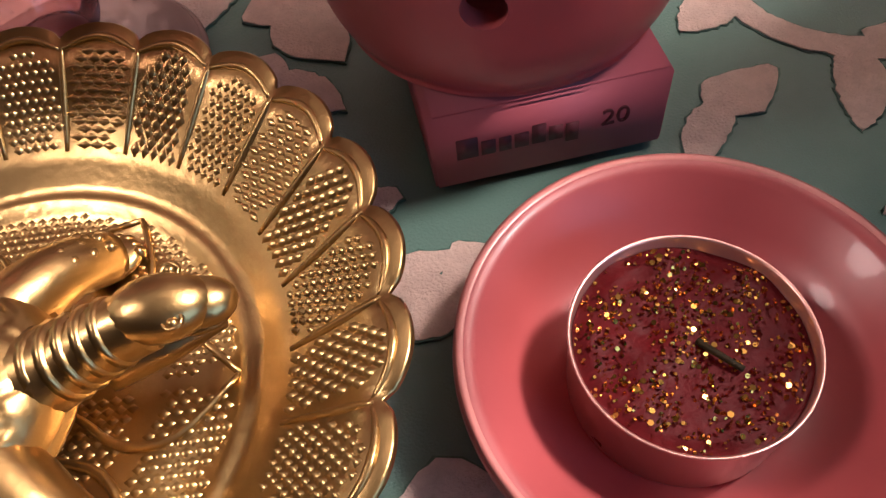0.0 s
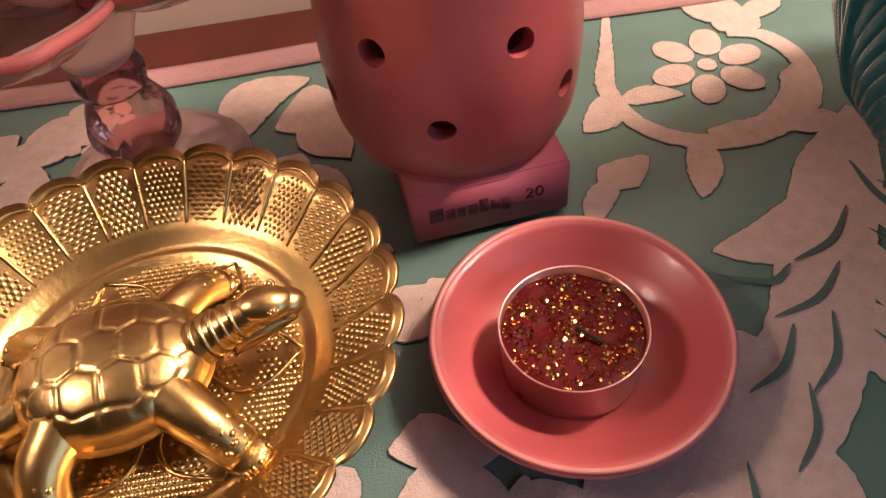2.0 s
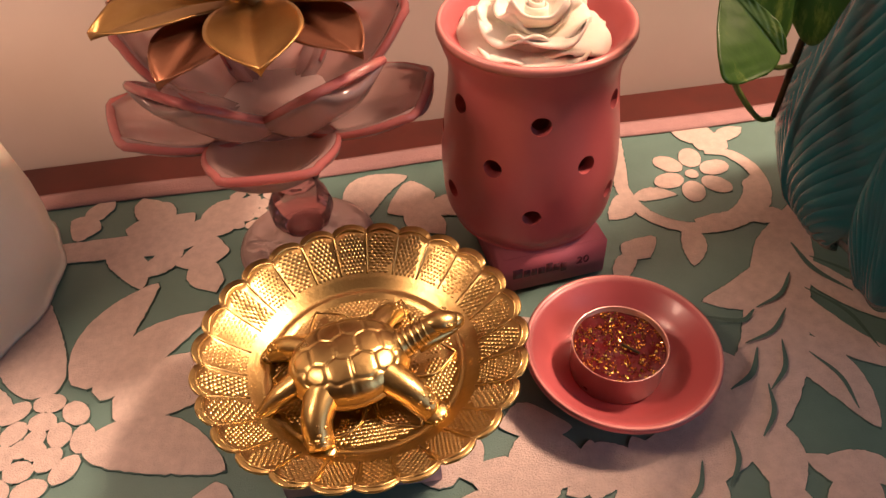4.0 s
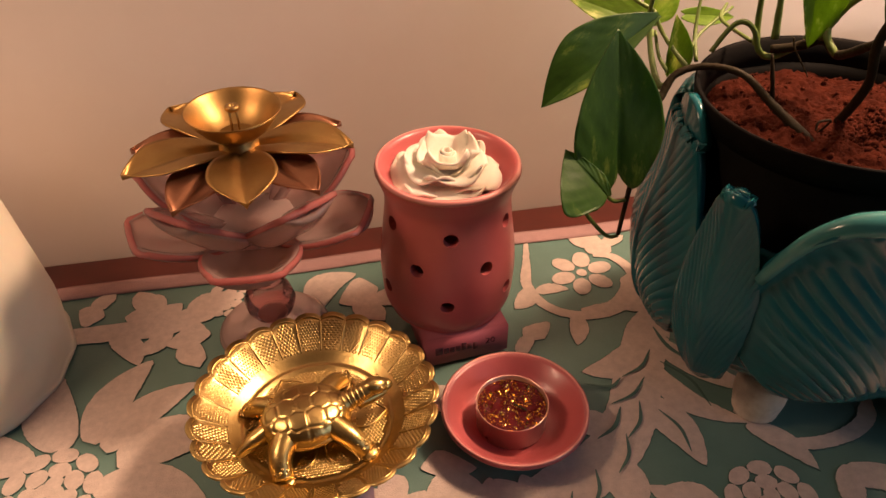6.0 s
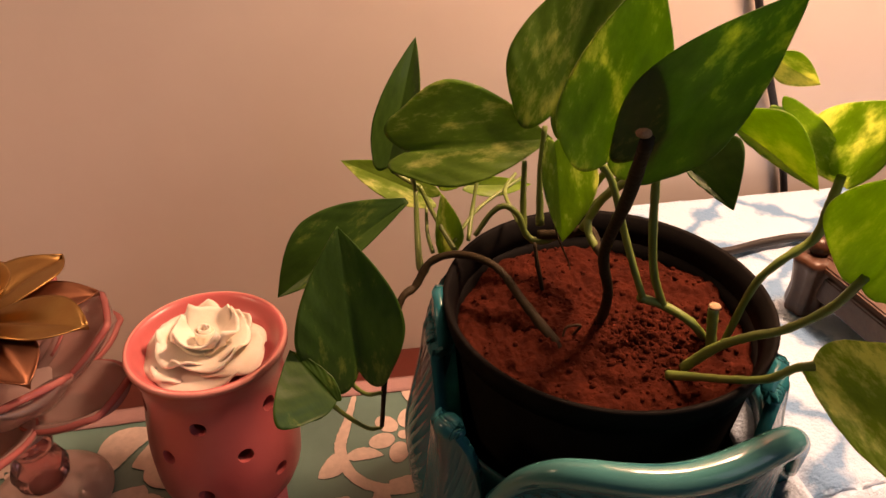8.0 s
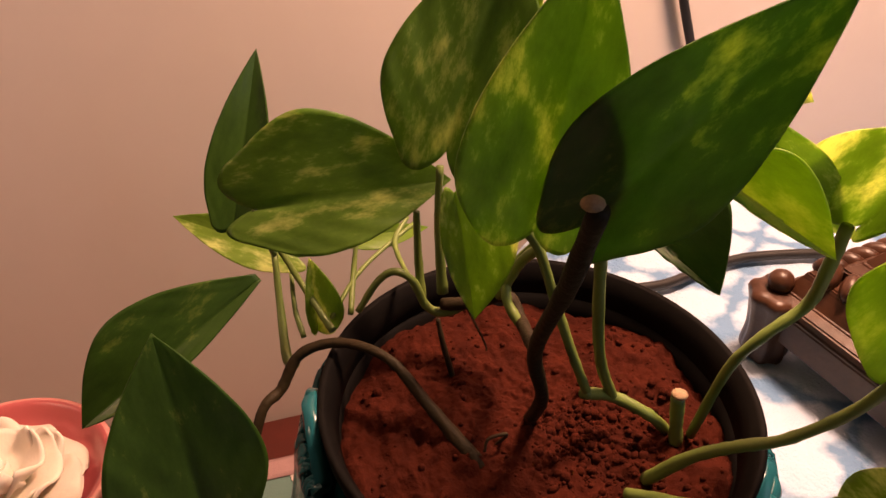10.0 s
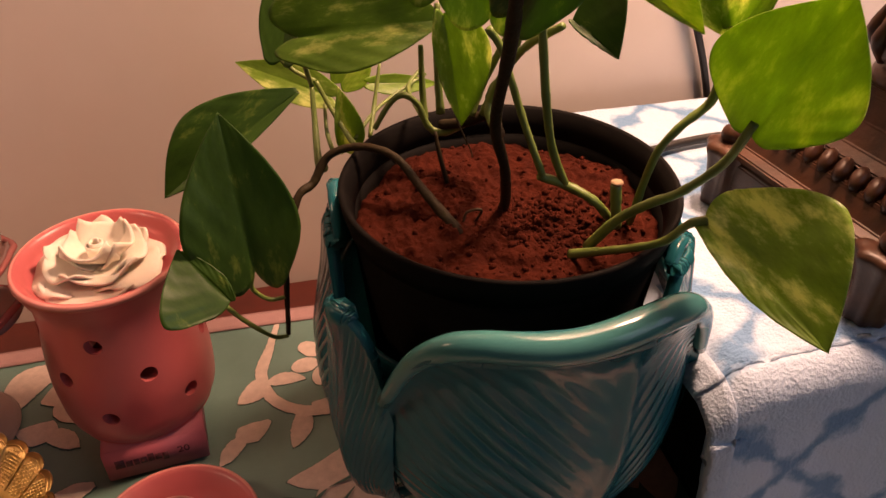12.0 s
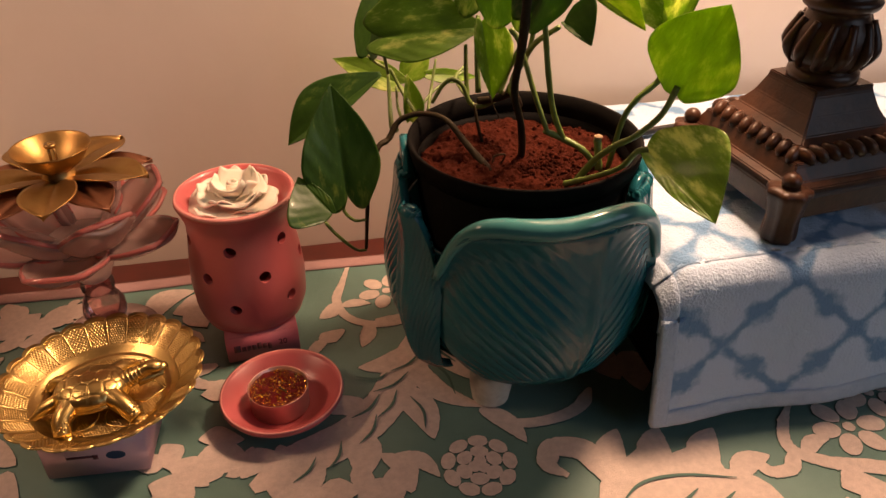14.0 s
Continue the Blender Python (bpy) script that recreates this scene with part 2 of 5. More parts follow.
# ---- builders ----
def part(name, bm, material, parent=None, label="", smooth=True):
    me = bpy.data.meshes.new(name)
    bmesh.ops.recalc_face_normals(bm, faces=bm.faces)
    if smooth:
        for f in bm.faces:
            f.smooth = True
    bm.to_mesh(me)
    bm.free()
    me.materials.append(material)
    ob = new(name, me)
    if parent:
        ob.parent = parent
    if label:
        ob["label"] = label
    return ob


def thing(name, place, label, category, group="", kind="", turn=0.0):
    ob = new(name)
    ob.empty_display_size = 0.02
    ob.matrix_basis = pose(*place, 0, 0, turn)
    return tagged(ob, label, category, group, kind)


def box(bm, x0, x1, y0, y1, z0, z1, bevel=0.0):
    r = bmesh.ops.create_cube(bm, size=1)
    for v in r["verts"]:
        v.co = Vector((x0 + (v.co.x + 0.5) * (x1 - x0), y0 + (v.co.y + 0.5) * (y1 - y0), z0 + (v.co.z + 0.5) * (z1 - z0)))
    if bevel:
        es = list({e for v in r["verts"] for e in v.link_edges})
        bmesh.ops.bevel(bm, geom=es, offset=bevel, segments=2, affect="EDGES")
    return bm


def lathe(bm, profile, n=64, shape=None, centre=(0, 0, 0)):
    """Turns a profile of (radius, height) round z. shape(angle, i, r, z) may give another (r, z)."""
    rings = []
    for i, (r, z) in enumerate(profile):
        ring = []
        for k in range(n):
            a = 2 * math.pi * k / n
            rr, zz = shape(a, i, r, z) if shape else (r, z)
            ring.append(bm.verts.new((centre[0] + rr * math.cos(a), centre[1] + rr * math.sin(a), centre[2] + zz)))
        rings.append(ring)
    for a, b in zip(rings, rings[1:]):
        for k in range(n):
            bm.faces.new((a[k], a[(k + 1) % n], b[(k + 1) % n], b[k]))
    if tuple(profile[0]) == tuple(profile[-1]):
        return bm
    for ring, r in ((rings[0], profile[0][0]), (rings[-1], profile[-1][0])):
        if r > 1e-5:
            bm.faces.new(ring)
        else:
            bmesh.ops.pointmerge(bm, verts=ring, merge_co=ring[0].co)
    return bm


def spline(points, steps=8):
    """A smooth line through points (Catmull-Rom)."""
    p = [Vector(q) for q in points]
    p = [2 * p[0] - p[1]] + p + [2 * p[-1] - p[-2]]
    out = []
    for i in range(1, len(p) - 2):
        for s in range(steps):
            t = s / steps
            a, b, c, d = p[i - 1], p[i], p[i + 1], p[i + 2]
            out.append(0.5 * (2 * b + (c - a) * t + (2 * a - 5 * b + 4 * c - d) * t * t + (3 * b - a - 3 * c + d) * t ** 3))
    out.append(p[-2])
    return out


def tube(bm, points, radii, n=8, steps=6, bumps=0.0):
    line = spline(points, steps)
    m = len(line)
    prev, rings = None, []
    for i, p in enumerate(line):
        d = (line[min(i + 1, m - 1)] - line[max(i - 1, 0)]).normalized()
        if prev is None:
            prev = d.orthogonal().normalized()
        prev = (prev - d * prev.dot(d)).normalized()
        side = d.cross(prev)
        u = i / (m - 1) * (len(radii) - 1)
        k = min(int(u), len(radii) - 2)
        r = radii[k] + (radii[k + 1] - radii[k]) * (u - k)
        r *= 1 + bumps * (random.random() - 0.5)
        rings.append([bm.verts.new(p + r * (math.cos(2 * math.pi * j / n) * prev + math.sin(2 * math.pi * j / n) * side)) for j in range(n)])
    for a, b in zip(rings, rings[1:]):
        for j in range(n):
            bm.faces.new((a[j], a[(j + 1) % n], b[(j + 1) % n], b[j]))
    bm.faces.new(rings[0])
    bm.faces.new(rings[-1])
    return bm


def blob(bm, place, size, turn=None, seg=16):
    m = Matrix.Translation(place) @ (turn or Matrix()) @ Matrix.Diagonal((*size, 1))
    bmesh.ops.create_uvsphere(bm, u_segments=seg, v_segments=seg // 2 + 2, radius=1, matrix=m)
    return bm


def sheet(bm, fn, nu, nv, thick=0.0):
    """A surface fn(u, v) -> place; with thickness along its normals where thick is given."""
    g = [[Vector(fn(i / nu, j / nv)) for j in range(nv + 1)] for i in range(nu + 1)]

    def lay(off):
        vs = []
        for i in range(nu + 1):
            row = []
            for j in range(nv + 1):
                du = g[min(i + 1, nu)][j] - g[max(i - 1, 0)][j]
                dv = g[i][min(j + 1, nv)] - g[i][max(j - 1, 0)]
                nrm = du.cross(dv)
                nrm = nrm.normalized() if nrm.length > 1e-12 else Vector((0, 0, 1))
                row.append(bm.verts.new(g[i][j] + nrm * off))
            vs.append(row)
        return vs
    top = lay(thick / 2)
    for i in range(nu):
        for j in range(nv):
            bm.faces.new((top[i][j], top[i + 1][j], top[i + 1][j + 1], top[i][j + 1]))
    if thick:
        low = lay(-thick / 2)
        for i in range(nu):
            for j in range(nv):
                bm.faces.new((low[i][j], low[i][j + 1], low[i + 1][j + 1], low[i + 1][j]))
        for i in range(nu):
            for j in (0, nv):
                bm.faces.new((top[i][j], top[i + 1][j], low[i + 1][j], low[i][j]))
        for j in range(nv):
            for i in (0, nu):
                bm.faces.new((top[i][j], top[i][j + 1], low[i][j + 1], low[i][j]))
    bmesh.ops.remove_doubles(bm, verts=bm.verts, dist=1e-6)
    return bm


def flat(bm, outline, z0, z1):
    """A thin plate of a closed outline of (x, y) with a low raised top."""
    c = Vector((sum(p[0] for p in outline) / len(outline), sum(p[1] for p in outline) / len(outline), 0))
    lo = [bm.verts.new((x, y, z0)) for x, y in outline]
    hi = [bm.verts.new((x + (c.x - x) * 0.03, y + (c.y - y) * 0.03, z1)) for x, y in outline]
    n = len(outline)
    for k in range(n):
        bm.faces.new((lo[k], lo[(k + 1) % n], hi[(k + 1) % n], hi[k]))
    f = bm.faces.new(hi)
    bmesh.ops.triangulate(bm, faces=[f])
    return bm


# ---- structure ----
WALL = 0.205
bm = box(bmesh.new(), -2.2, 2.6, WALL, WALL + 0.12, -0.75, 2.0)
tagged(part("wall_north", bm, M_WALL, smooth=False), "plain pinkish beige painted wall behind the table", "wall", kind="structure")
# unseen sides added to close the room; their dark colour holds down bounced light
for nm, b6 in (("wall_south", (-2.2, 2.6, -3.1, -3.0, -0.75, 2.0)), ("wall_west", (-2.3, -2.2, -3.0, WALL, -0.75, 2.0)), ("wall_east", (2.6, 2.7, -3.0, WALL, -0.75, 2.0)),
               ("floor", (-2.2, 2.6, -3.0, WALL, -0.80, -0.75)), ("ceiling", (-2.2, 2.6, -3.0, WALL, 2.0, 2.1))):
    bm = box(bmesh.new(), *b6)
    tagged(part(nm, bm, M_ROOM, smooth=False), "unseen added dark brown " + nm.split("_")[0] + " of the room", nm.split("_")[0], kind="structure")

table = thing("side_table", (0, 0, -0.004), "dark red-stained wooden side table under a damask cloth", "table")
part("tabletop", box(bmesh.new(), -0.75, 0.95, -0.30, WALL - 0.002, -0.03, 0.0, 0.002), M_WOOD, table)
for x in (-0.70, 0.90):
    for y in (-0.26, 0.16):
        part("leg", box(bmesh.new(), x - 0.025, x + 0.025, y - 0.025, y + 0.025, -0.746, -0.03, 0.003), M_WOOD, table)

# ---- tablecloth ----
CLOTH_BACK = 0.168


def ripple(x, y):
    return 0.0003 * noise.noise(Vector((x * 9, y * 9, 0)))


cloth = thing("tablecloth", (0, 0, 0), "sea-green damask tablecloth with raised cream flowers and scrolls", "tablecloth")
part("cloth_sheet", sheet(bmesh.new(), lambda u, v: (-0.74 + 1.68 * u, -0.31 + (CLOTH_BACK + 0.31) * v + 0.0012 * math.sin(u * 47) * v, -0.0025 + ripple(-0.74 + 1.68 * u, -0.31 + 0.478 * v)), 180, 60, 0.0012), M_GREEN, cloth)
M_HEMC = mat("mauve_hem", (0.40, 0.23, 0.22), 0.8, second=(0.33, 0.19, 0.19), scale=90, bump=0.5, bump_scale=900)
part("hem", sheet(bmesh.new(), lambda u, v: (-0.74 + 1.68 * u, CLOTH_BACK - 0.011 + 0.013 * v + 0.0012 * math.sin(u * 47), -0.0010 + 0.0008 * math.sin(v * 3.1) + ripple(-0.74 + 1.68 * u, CLOTH_BACK)), 180, 4, 0.001), M_HEMC, cloth)

# ---- pink dish and tealight ----
dish = thing("saucer", (0.002, 0.001, 0), "glossy pink glazed ceramic saucer on the tablecloth", "saucer")
part("saucer_body", lathe(bmesh.new(), [(0, 0.001), (0.018, 0.0005), (0.022, 0.001), (0.030, 0.006), (0.0375, 0.0125), (0.0392, 0.0152), (0.0388, 0.0168), (0.0372, 0.0172), (0.0352, 0.0160), (0.030, 0.0105), (0.0245, 0.0058), (0.020, 0.0045), (0, 0.0042)], 96), M_PINK, dish)
M_PINKRIM = mat("worn_pink_glaze", (0.72, 0.30, 0.27), 0.25, second=(0.62, 0.22, 0.20), scale=60, rough_var=0.05)
part("rim", lathe(bmesh.new(), [(0.0371, 0.0170), (0.0380, 0.0176), (0.0389, 0.0172), (0.0384, 0.0166), (0.0371, 0.0170)], 96), M_PINKRIM, dish, "paler worn rim of the saucer")

tealight = thing("tealight", (0, 0, 0.0046), "red glitter tealight candle in a pink metal cup", "candle")
part("cup", lathe(bmesh.new(), [(0, 0), (0.0176, 0), (0.0183, 0.0008), (0.0188, 0.0158), (0.0191, 0.0163), (0.0189, 0.0166), (0.0184, 0.0160), (0.0182, 0.0120), (0, 0.0118)], 72), M_ALU, tealight)


def wax_top(u, v):
    a, r = 2 * math.pi * u, 0.01815 * v
    x, y = r * math.cos(a), r * math.sin(a)
    return (x, y, 0.0146 + 0.0010 * noise.noise(Vector((x * 160, y * 160, 1))) - 0.0006 * (v > 0.9))


part("wax", sheet(bmesh.new(), wax_top, 72, 18), M_WAX, tealight)
bm = bmesh.new()
rg = random.Random(4)
for k in range(2000):
    a, r = rg.random() * 2 * math.pi, 0.0178 * math.sqrt(rg.random())
    x, y = r * math.cos(a), r * math.sin(a)
    if noise.noise(Vector((x * 190, y * 190, 5))) + 0.35 * rg.random() < -0.05:
        continue
    z = wax_top(a / 2 / math.pi, r / 0.01815)[2] + 0.00025
    s = 0.00020 + 0.00034 * rg.random() ** 2
    m = Matrix.Translation((x, y, z)) @ Euler((rg.gauss(0, 0.85), rg.gauss(0, 0.85), rg.random() * 6)).to_matrix().to_4x4()
    vs = [bm.verts.new(m @ Vector((s * math.cos(j * math.pi / 3), s * math.sin(j * math.pi / 3), 0))) for j in range(6)]
    bm.faces.new(vs)
ob = part("glitter", bm, M_GLITTER, tealight, "gold glitter flakes", smooth=False)
ob["kind"] = "stuff"
part("wick", tube(bmesh.new(), [(0.001, 0.0, 0.0148), (0.003, -0.003, 0.0158), (0.006, -0.006, 0.0157)], [0.0006, 0.0005], 6), M_BARK, tealight)

# ---- small boxes ----


def card_box(place, turn, w, d, h, label, top, side):
    b = thing("cardboard_box", place, label, "box", "small pink boxes", turn=turn)
    part("carton", box(bmesh.new(), -w / 2, w / 2, -d / 2, d / 2, 0, h, 0.0006), side, b)
    part("lid_panel", box(bmesh.new(), -w / 2 + 0.001, w / 2 - 0.001, -d / 2 + 0.001, d / 2 - 0.001, h - 0.0005, h + 0.0006), top, b)
    return b


BOX1 = card_box((-0.0135, 0.0795, 0), 6, 0.050, 0.050, 0.0205, "pink cardboard box with dark print under the oil burner", M_BOX, M_BOX)
BOX2 = card_box((-0.105, -0.004, 0), -3, 0.058, 0.058, 0.031, "pale pink cardboard box under the brass plate", M_BOXTOP, M_BOXTOP)


def bars(parent, name, marks, y, z, material):
    for k, (x0, x1, h, dz) in enumerate(marks):
        part(name, box(bmesh.new(), x0, x1, y - 0.0004, y + 0.0004, z + dz, z + dz + h), material, parent)


bars(BOX1, "print_bar", [(-0.020, -0.0155, 0.0055, 0), (-0.0148, -0.0118, 0.0038, 0), (-0.0111, -0.0085, 0.0038, 0), (-0.0078, -0.0048, 0.0038, 0), (-0.0041, -0.0012, 0.0052, 0), (-0.0005, 0.0024, 0.0038, 0), (0.0031, 0.0058, 0.0050, -0.0014)], -0.025, 0.0085, M_INK)
bars(BOX2, "print_bar", [(-0.015, -0.0005, 0.0016, 0.0), (-0.0005, 0.0025, 0.0034, -0.0016)], -0.029, 0.0150, M_INK)
M_MARK = mat("dark_blue_print", (0.02, 0.05, 0.12), 0.5)
bm = bmesh.new()
bmesh.ops.create_cone(bm, cap_ends=True, segments=28, radius1=0.5, radius2=0.5, depth=1, matrix=Matrix.Translation((0.0125, -0.029, 0.0155)) @ Euler((radians(90), 0, 0)).to_matrix().to_4x4() @ Matrix.Diagonal((0.011, 0.0062, 0.0008, 1)))
part("print_oval", bm, M_MARK, BOX2, "dark blue oval mark", smooth=False)
fc = bpy.data.curves.new("number_print", "FONT")
fc.body, fc.size, fc.extrude = "20", 0.0062, 0.0002
fc.materials.append(M_INK)
ft = new("number_print", fc)
ft.parent = BOX1
ft.matrix_basis = pose(0.0105, -0.0253, 0.0095, 90)

# ---- oil burner ----
burner = thing("oil_burner", (-0.016, 0.0894, 0.0212), "pink glazed ceramic oil burner with small round holes, on a box", "oil burner")
BP = [(r, z * 1.0945) for r, z in [(0, 0.0005), (0.031, 0), (0.0345, 0.0020), (0.0378, 0.009), (0.0388, 0.020), (0.0390, 0.030), (0.0380, 0.042), (0.0362, 0.055), (0.0350, 0.066), (0.0354, 0.073), (0.0377, 0.0795), (0.0392, 0.0838), (0.0388, 0.0862), (0.0372, 0.0868), (0.0352, 0.0855), (0.031, 0.0800), (0.022, 0.0765), (0, 0.0755)]]


def smooth_profile(p, steps=4):
    return [(max(q.x, 0), q.y) for q in spline([(r, z, 0) for r, z in p], steps)]


body = part("burner_body", lathe(bmesh.new(), smooth_profile(BP), 96), M_PINK, burner)
# a hollow inside, and round holes through the wall
HOLES = [(z, off + 60 * k) for z, off in ((0.0245, -12), (0.0468, 22), (0.0680, -9)) for k in range(6)]
inside = part("inside_cutter", lathe(bmesh.new(), [(0, 0.006), (0.025, 0.008), (0.0335, 0.018), (0.0345, 0.038), (0.0315, 0.064), (0.025, 0.074), (0, 0.075)], 48), M_PINK)
bm = bmesh.new()
for z, deg in HOLES:
    a = radians(deg - 90)
    m = Matrix.Translation((0.036 * math.cos(a), 0.036 * math.sin(a), z)) @ Euler((0, radians(90), a)).to_matrix().to_4x4()
    bmesh.ops.create_cone(bm, cap_ends=True, segments=20, radius1=0.0041, radius2=0.0041, depth=0.016, matrix=m)
drill = part("hole_cutter", bm, M_PINK)
for cutter in (inside, drill):
    cutter.matrix_basis = burner.matrix_basis
    md = body.modifiers.new("hollow", "BOOLEAN")
    md.object, md.operation, md.solver = cutter, "DIFFERENCE", "EXACT"
bpy.context.view_layer.update()
made = bpy.data.meshes.new_from_object(body.evaluated_get(bpy.context.evaluated_depsgraph_get()))
body.modifiers.clear()
body.data = made
bpy.data.objects.remove(inside)
bpy.data.objects.remove(drill)
for f in body.data.polygons:
    f.use_smooth = True
body.data.set_sharp_from_angle(angle=radians(40))

part("rim", lathe(bmesh.new(), [(0.0370, 0.0948), (0.0380, 0.0954), (0.0391, 0.0946), (0.0396, 0.0922), (0.0385, 0.0925), (0.0370, 0.0948)], 96), M_PINKRIM, burner, "paler worn rim of the bowl")

# ---- clay rose ----
rose = thing("clay_rose", (-0.0165, 0.090, 0.1072), "white unglazed clay rose lying in the burner bowl", "ornament")


def petal(w, l, cup, tipcurl, ang, tilt, lift, off=0.0, thick=0.0011):
    bm = bmesh.new()

    def f(u, v):
        s = (u - 0.5) * 2
        wide = w * (math.sin(math.pi * min(1, 0.14 + v * 0.62)) ** 0.5)
        x = s * wide
        y = off + l * v - 0.30 * l * s * s * v * v
        z = cup * (s * s) * w * v + l * 0.55 * v * v * tilt - tipcurl * l * max(0, v - 0.6) ** 2 * 2.4 + 0.0007 * math.sin(5 * s + ang) * v
        return (x, y, z)
    sheet(bm, f, 12, 10, thick)
    bmesh.ops.rotate(bm, verts=bm.verts, matrix=Matrix.Rotation(radians(ang), 3, "Z"))
    bmesh.ops.translate(bm, verts=bm.verts, vec=(0, 0, lift))
    return bm


for n, w, l, cup, curl, tilt, lift, start in ((5, 0.0205, 0.0310, 0.16, 0.60, 0.42, -0.001, 18), (5, 0.0170, 0.0235, 0.32, 0.50, 0.80, 0.0025, 50), (4, 0.0120, 0.0160, 0.50, 0.30, 1.2, 0.0050, 80)):
    for k in range(n):
        part("petal", petal(w * random.uniform(0.9, 1.1), l * random.uniform(0.9, 1.1), cup, curl, start + 360 / n * k + random.uniform(-10, 10), tilt * random.uniform(0.8, 1.2), lift + 0.0008 * (k % 2)), M_ROSE, rose)
bm = bmesh.new()
sheet(bm, lambda u, v: ((0.0016 + 0.0032 * u) * math.cos(u * 13), (0.0016 + 0.0032 * u) * math.sin(u * 13), 0.008 + 0.0085 * v - 0.003 * u), 60, 4, 0.0009)
part("bud", bm, M_ROSE, rose)
part("base", lathe(bmesh.new(), [(0, -0.001), (0.012, -0.001), (0.015, 0.002), (0.008, 0.006), (0, 0.008)], 24), M_ROSE, rose)

# ---- brass plate ----
PX, PY = -0.0998, -0.002
plate = thing("brass_plate", (PX, PY, 0.0318), "stamped brass plate with a scalloped rim on a small box", "plate")
plate.scale = (0.968, 0.968, 1.0)
NS = 26


def scallop(a, i, r, z):
    if r > 0.044:
        w = (r - 0.044) / 0.016
        s = abs(math.sin(a * NS / 2))
        return r * (1 + 0.045 * w * (s ** 0.6 - 0.6)), z + 0.0012 * w * (s ** 0.6 - 0.5)
    return r, z


prof = [(0, 0.0), (0.030, 0), (0.0385, 0.0006), (0.0405, 0.0025), (0.0430, 0.0045), (0.050, 0.0092), (0.0555, 0.0128), (0.0600, 0.0172), (0.0606, 0.0180), (0.0600, 0.0186), (0.0550, 0.0150), (0.0495, 0.0110), (0.0430, 0.0066), (0.0415, 0.0060), (0.0392, 0.0036), (0.0372, 0.0030), (0.0358, 0.0032), (0.0348, 0.0018), (0.030, 0.0018), (0, 0.0018)]
part("plate_body", lathe(bmesh.new(), prof, NS * 12, scallop), M_BRASS, plate)
# raised work of the rim: panels of small studs between ribs, under an arch
rg = random.Random(9)


def stud(bm, m, sx, sy, h):
    """A low four-sided stud."""
    base = [bm.verts.new(m @ Vector(p)) for p in ((sx, 0, 0), (0, sy, 0), (-sx, 0, 0), (0, -sy, 0))]
    top = bm.verts.new(m @ Vector((0, 0, h)))
    for i in range(4):
        bm.faces.new((base[i], base[(i + 1) % 4], top))


def rimz(r):
    return 0.0066 + (r - 0.0430) * 0.70


for k in range(NS):
    bm = bmesh.new()
    a0 = 2 * math.pi * (k + 0.5) / NS
    half = math.pi / NS
    style = k % 3
    pitch_r, pitch_a, sx, sy, h = ((0.00150, 0.00150, 0.00078, 0.00078, 0.00085), (0.00210, 0.00180, 0.00130, 0.00090, 0.00095), (0.00125, 0.00230, 0.00066, 0.00140, 0.00080))[style]
    i, r = 0, 0.0444
    while r < 0.0580:
        wide = half * r * 0.80
        n = max(1, int(wide / pitch_a))
        for j in range(-n, n + 1):
            x = (j + (0.5 if i % 2 else 0.0)) * pitch_a
            if abs(x) > wide or r > 0.0578 - 0.0030 * (x / wide) ** 2:
                continue
            a = a0 + x / r
            m = Matrix.Translation((r * math.cos(a), r * math.sin(a), rimz(r))) @ Euler((0, 0, a)).to_matrix().to_4x4() @ Euler((0, -0.61, 0)).to_matrix().to_4x4()
            q = rg.uniform(0.9, 1.1)
            stud(bm, m, sx * q, sy * q, h)
        i, r = i + 1, r + pitch_r * (0.62 if style == 1 else 0.85)
    part("rim_panel", bm, M_BRASS, plate)
    bm = bmesh.new()
    a = 2 * math.pi * k / NS
    tube(bm, [(r * math.cos(a), r * math.sin(a), rimz(r) - 0.0001) for r in (0.0436, 0.049, 0.0540, 0.0578)], [0.0004, 0.0006, 0.0007, 0.0006], 6, 3)
    part("rim_rib", bm, M_BRASS, plate)
    bm = bmesh.new()
    pts = []
    for q in range(7):
        aa = a0 + half * 0.95 * (q / 3 - 1)
        rr = 0.0572 + 0.0019 * math.cos((q / 3 - 1) * 1.5)
        pts.append((rr * math.cos(aa), rr * math.sin(aa), rimz(rr) + 0.0001))
    tube(bm, pts, [0.0004, 0.0007, 0.0004], 6, 3)
    part("rim_arch", bm, M_BRASS, plate)
# floor work: bead lattice with leaf arcs
bm = bmesh.new()
for i in range(-20, 21):
    for j in range(-23, 24):
        x, y = i * 0.0018 + (0.0009 if j % 2 else 0), j * 0.0015
        r = math.hypot(x, y)
        if r > 0.0342 or abs(math.sin(3 * math.atan2(y, x))) < 0.16 or abs(r - 0.022) < 0.0016:
            continue
        stud(bm, Matrix.Translation((x, y, 0.0018)), 0.00092, 0.00078, 0.00060)
ob = part("bead_field", bm, M_BRASS, plate)
ob["kind"] = "stuff"
for k in range(6):
    a = radians(60 * k)
    for sgn in (-1, 1):
        pts = [((0.006 + 0.029 * t) * math.cos(a + sgn * 0.42 * math.sin(math.pi * t)), (0.006 + 0.029 * t) * math.sin(a + sgn * 0.42 * math.sin(math.pi * t)), 0.0021) for t in (0, 0.25, 0.5, 0.75, 1)]
        part("floor_arc", tube(bmesh.new(), pts, [0.0005, 0.0008, 0.0005], 6, 4), M_BRASS, plate)

# ---- brass turtle: one plain mesh ----


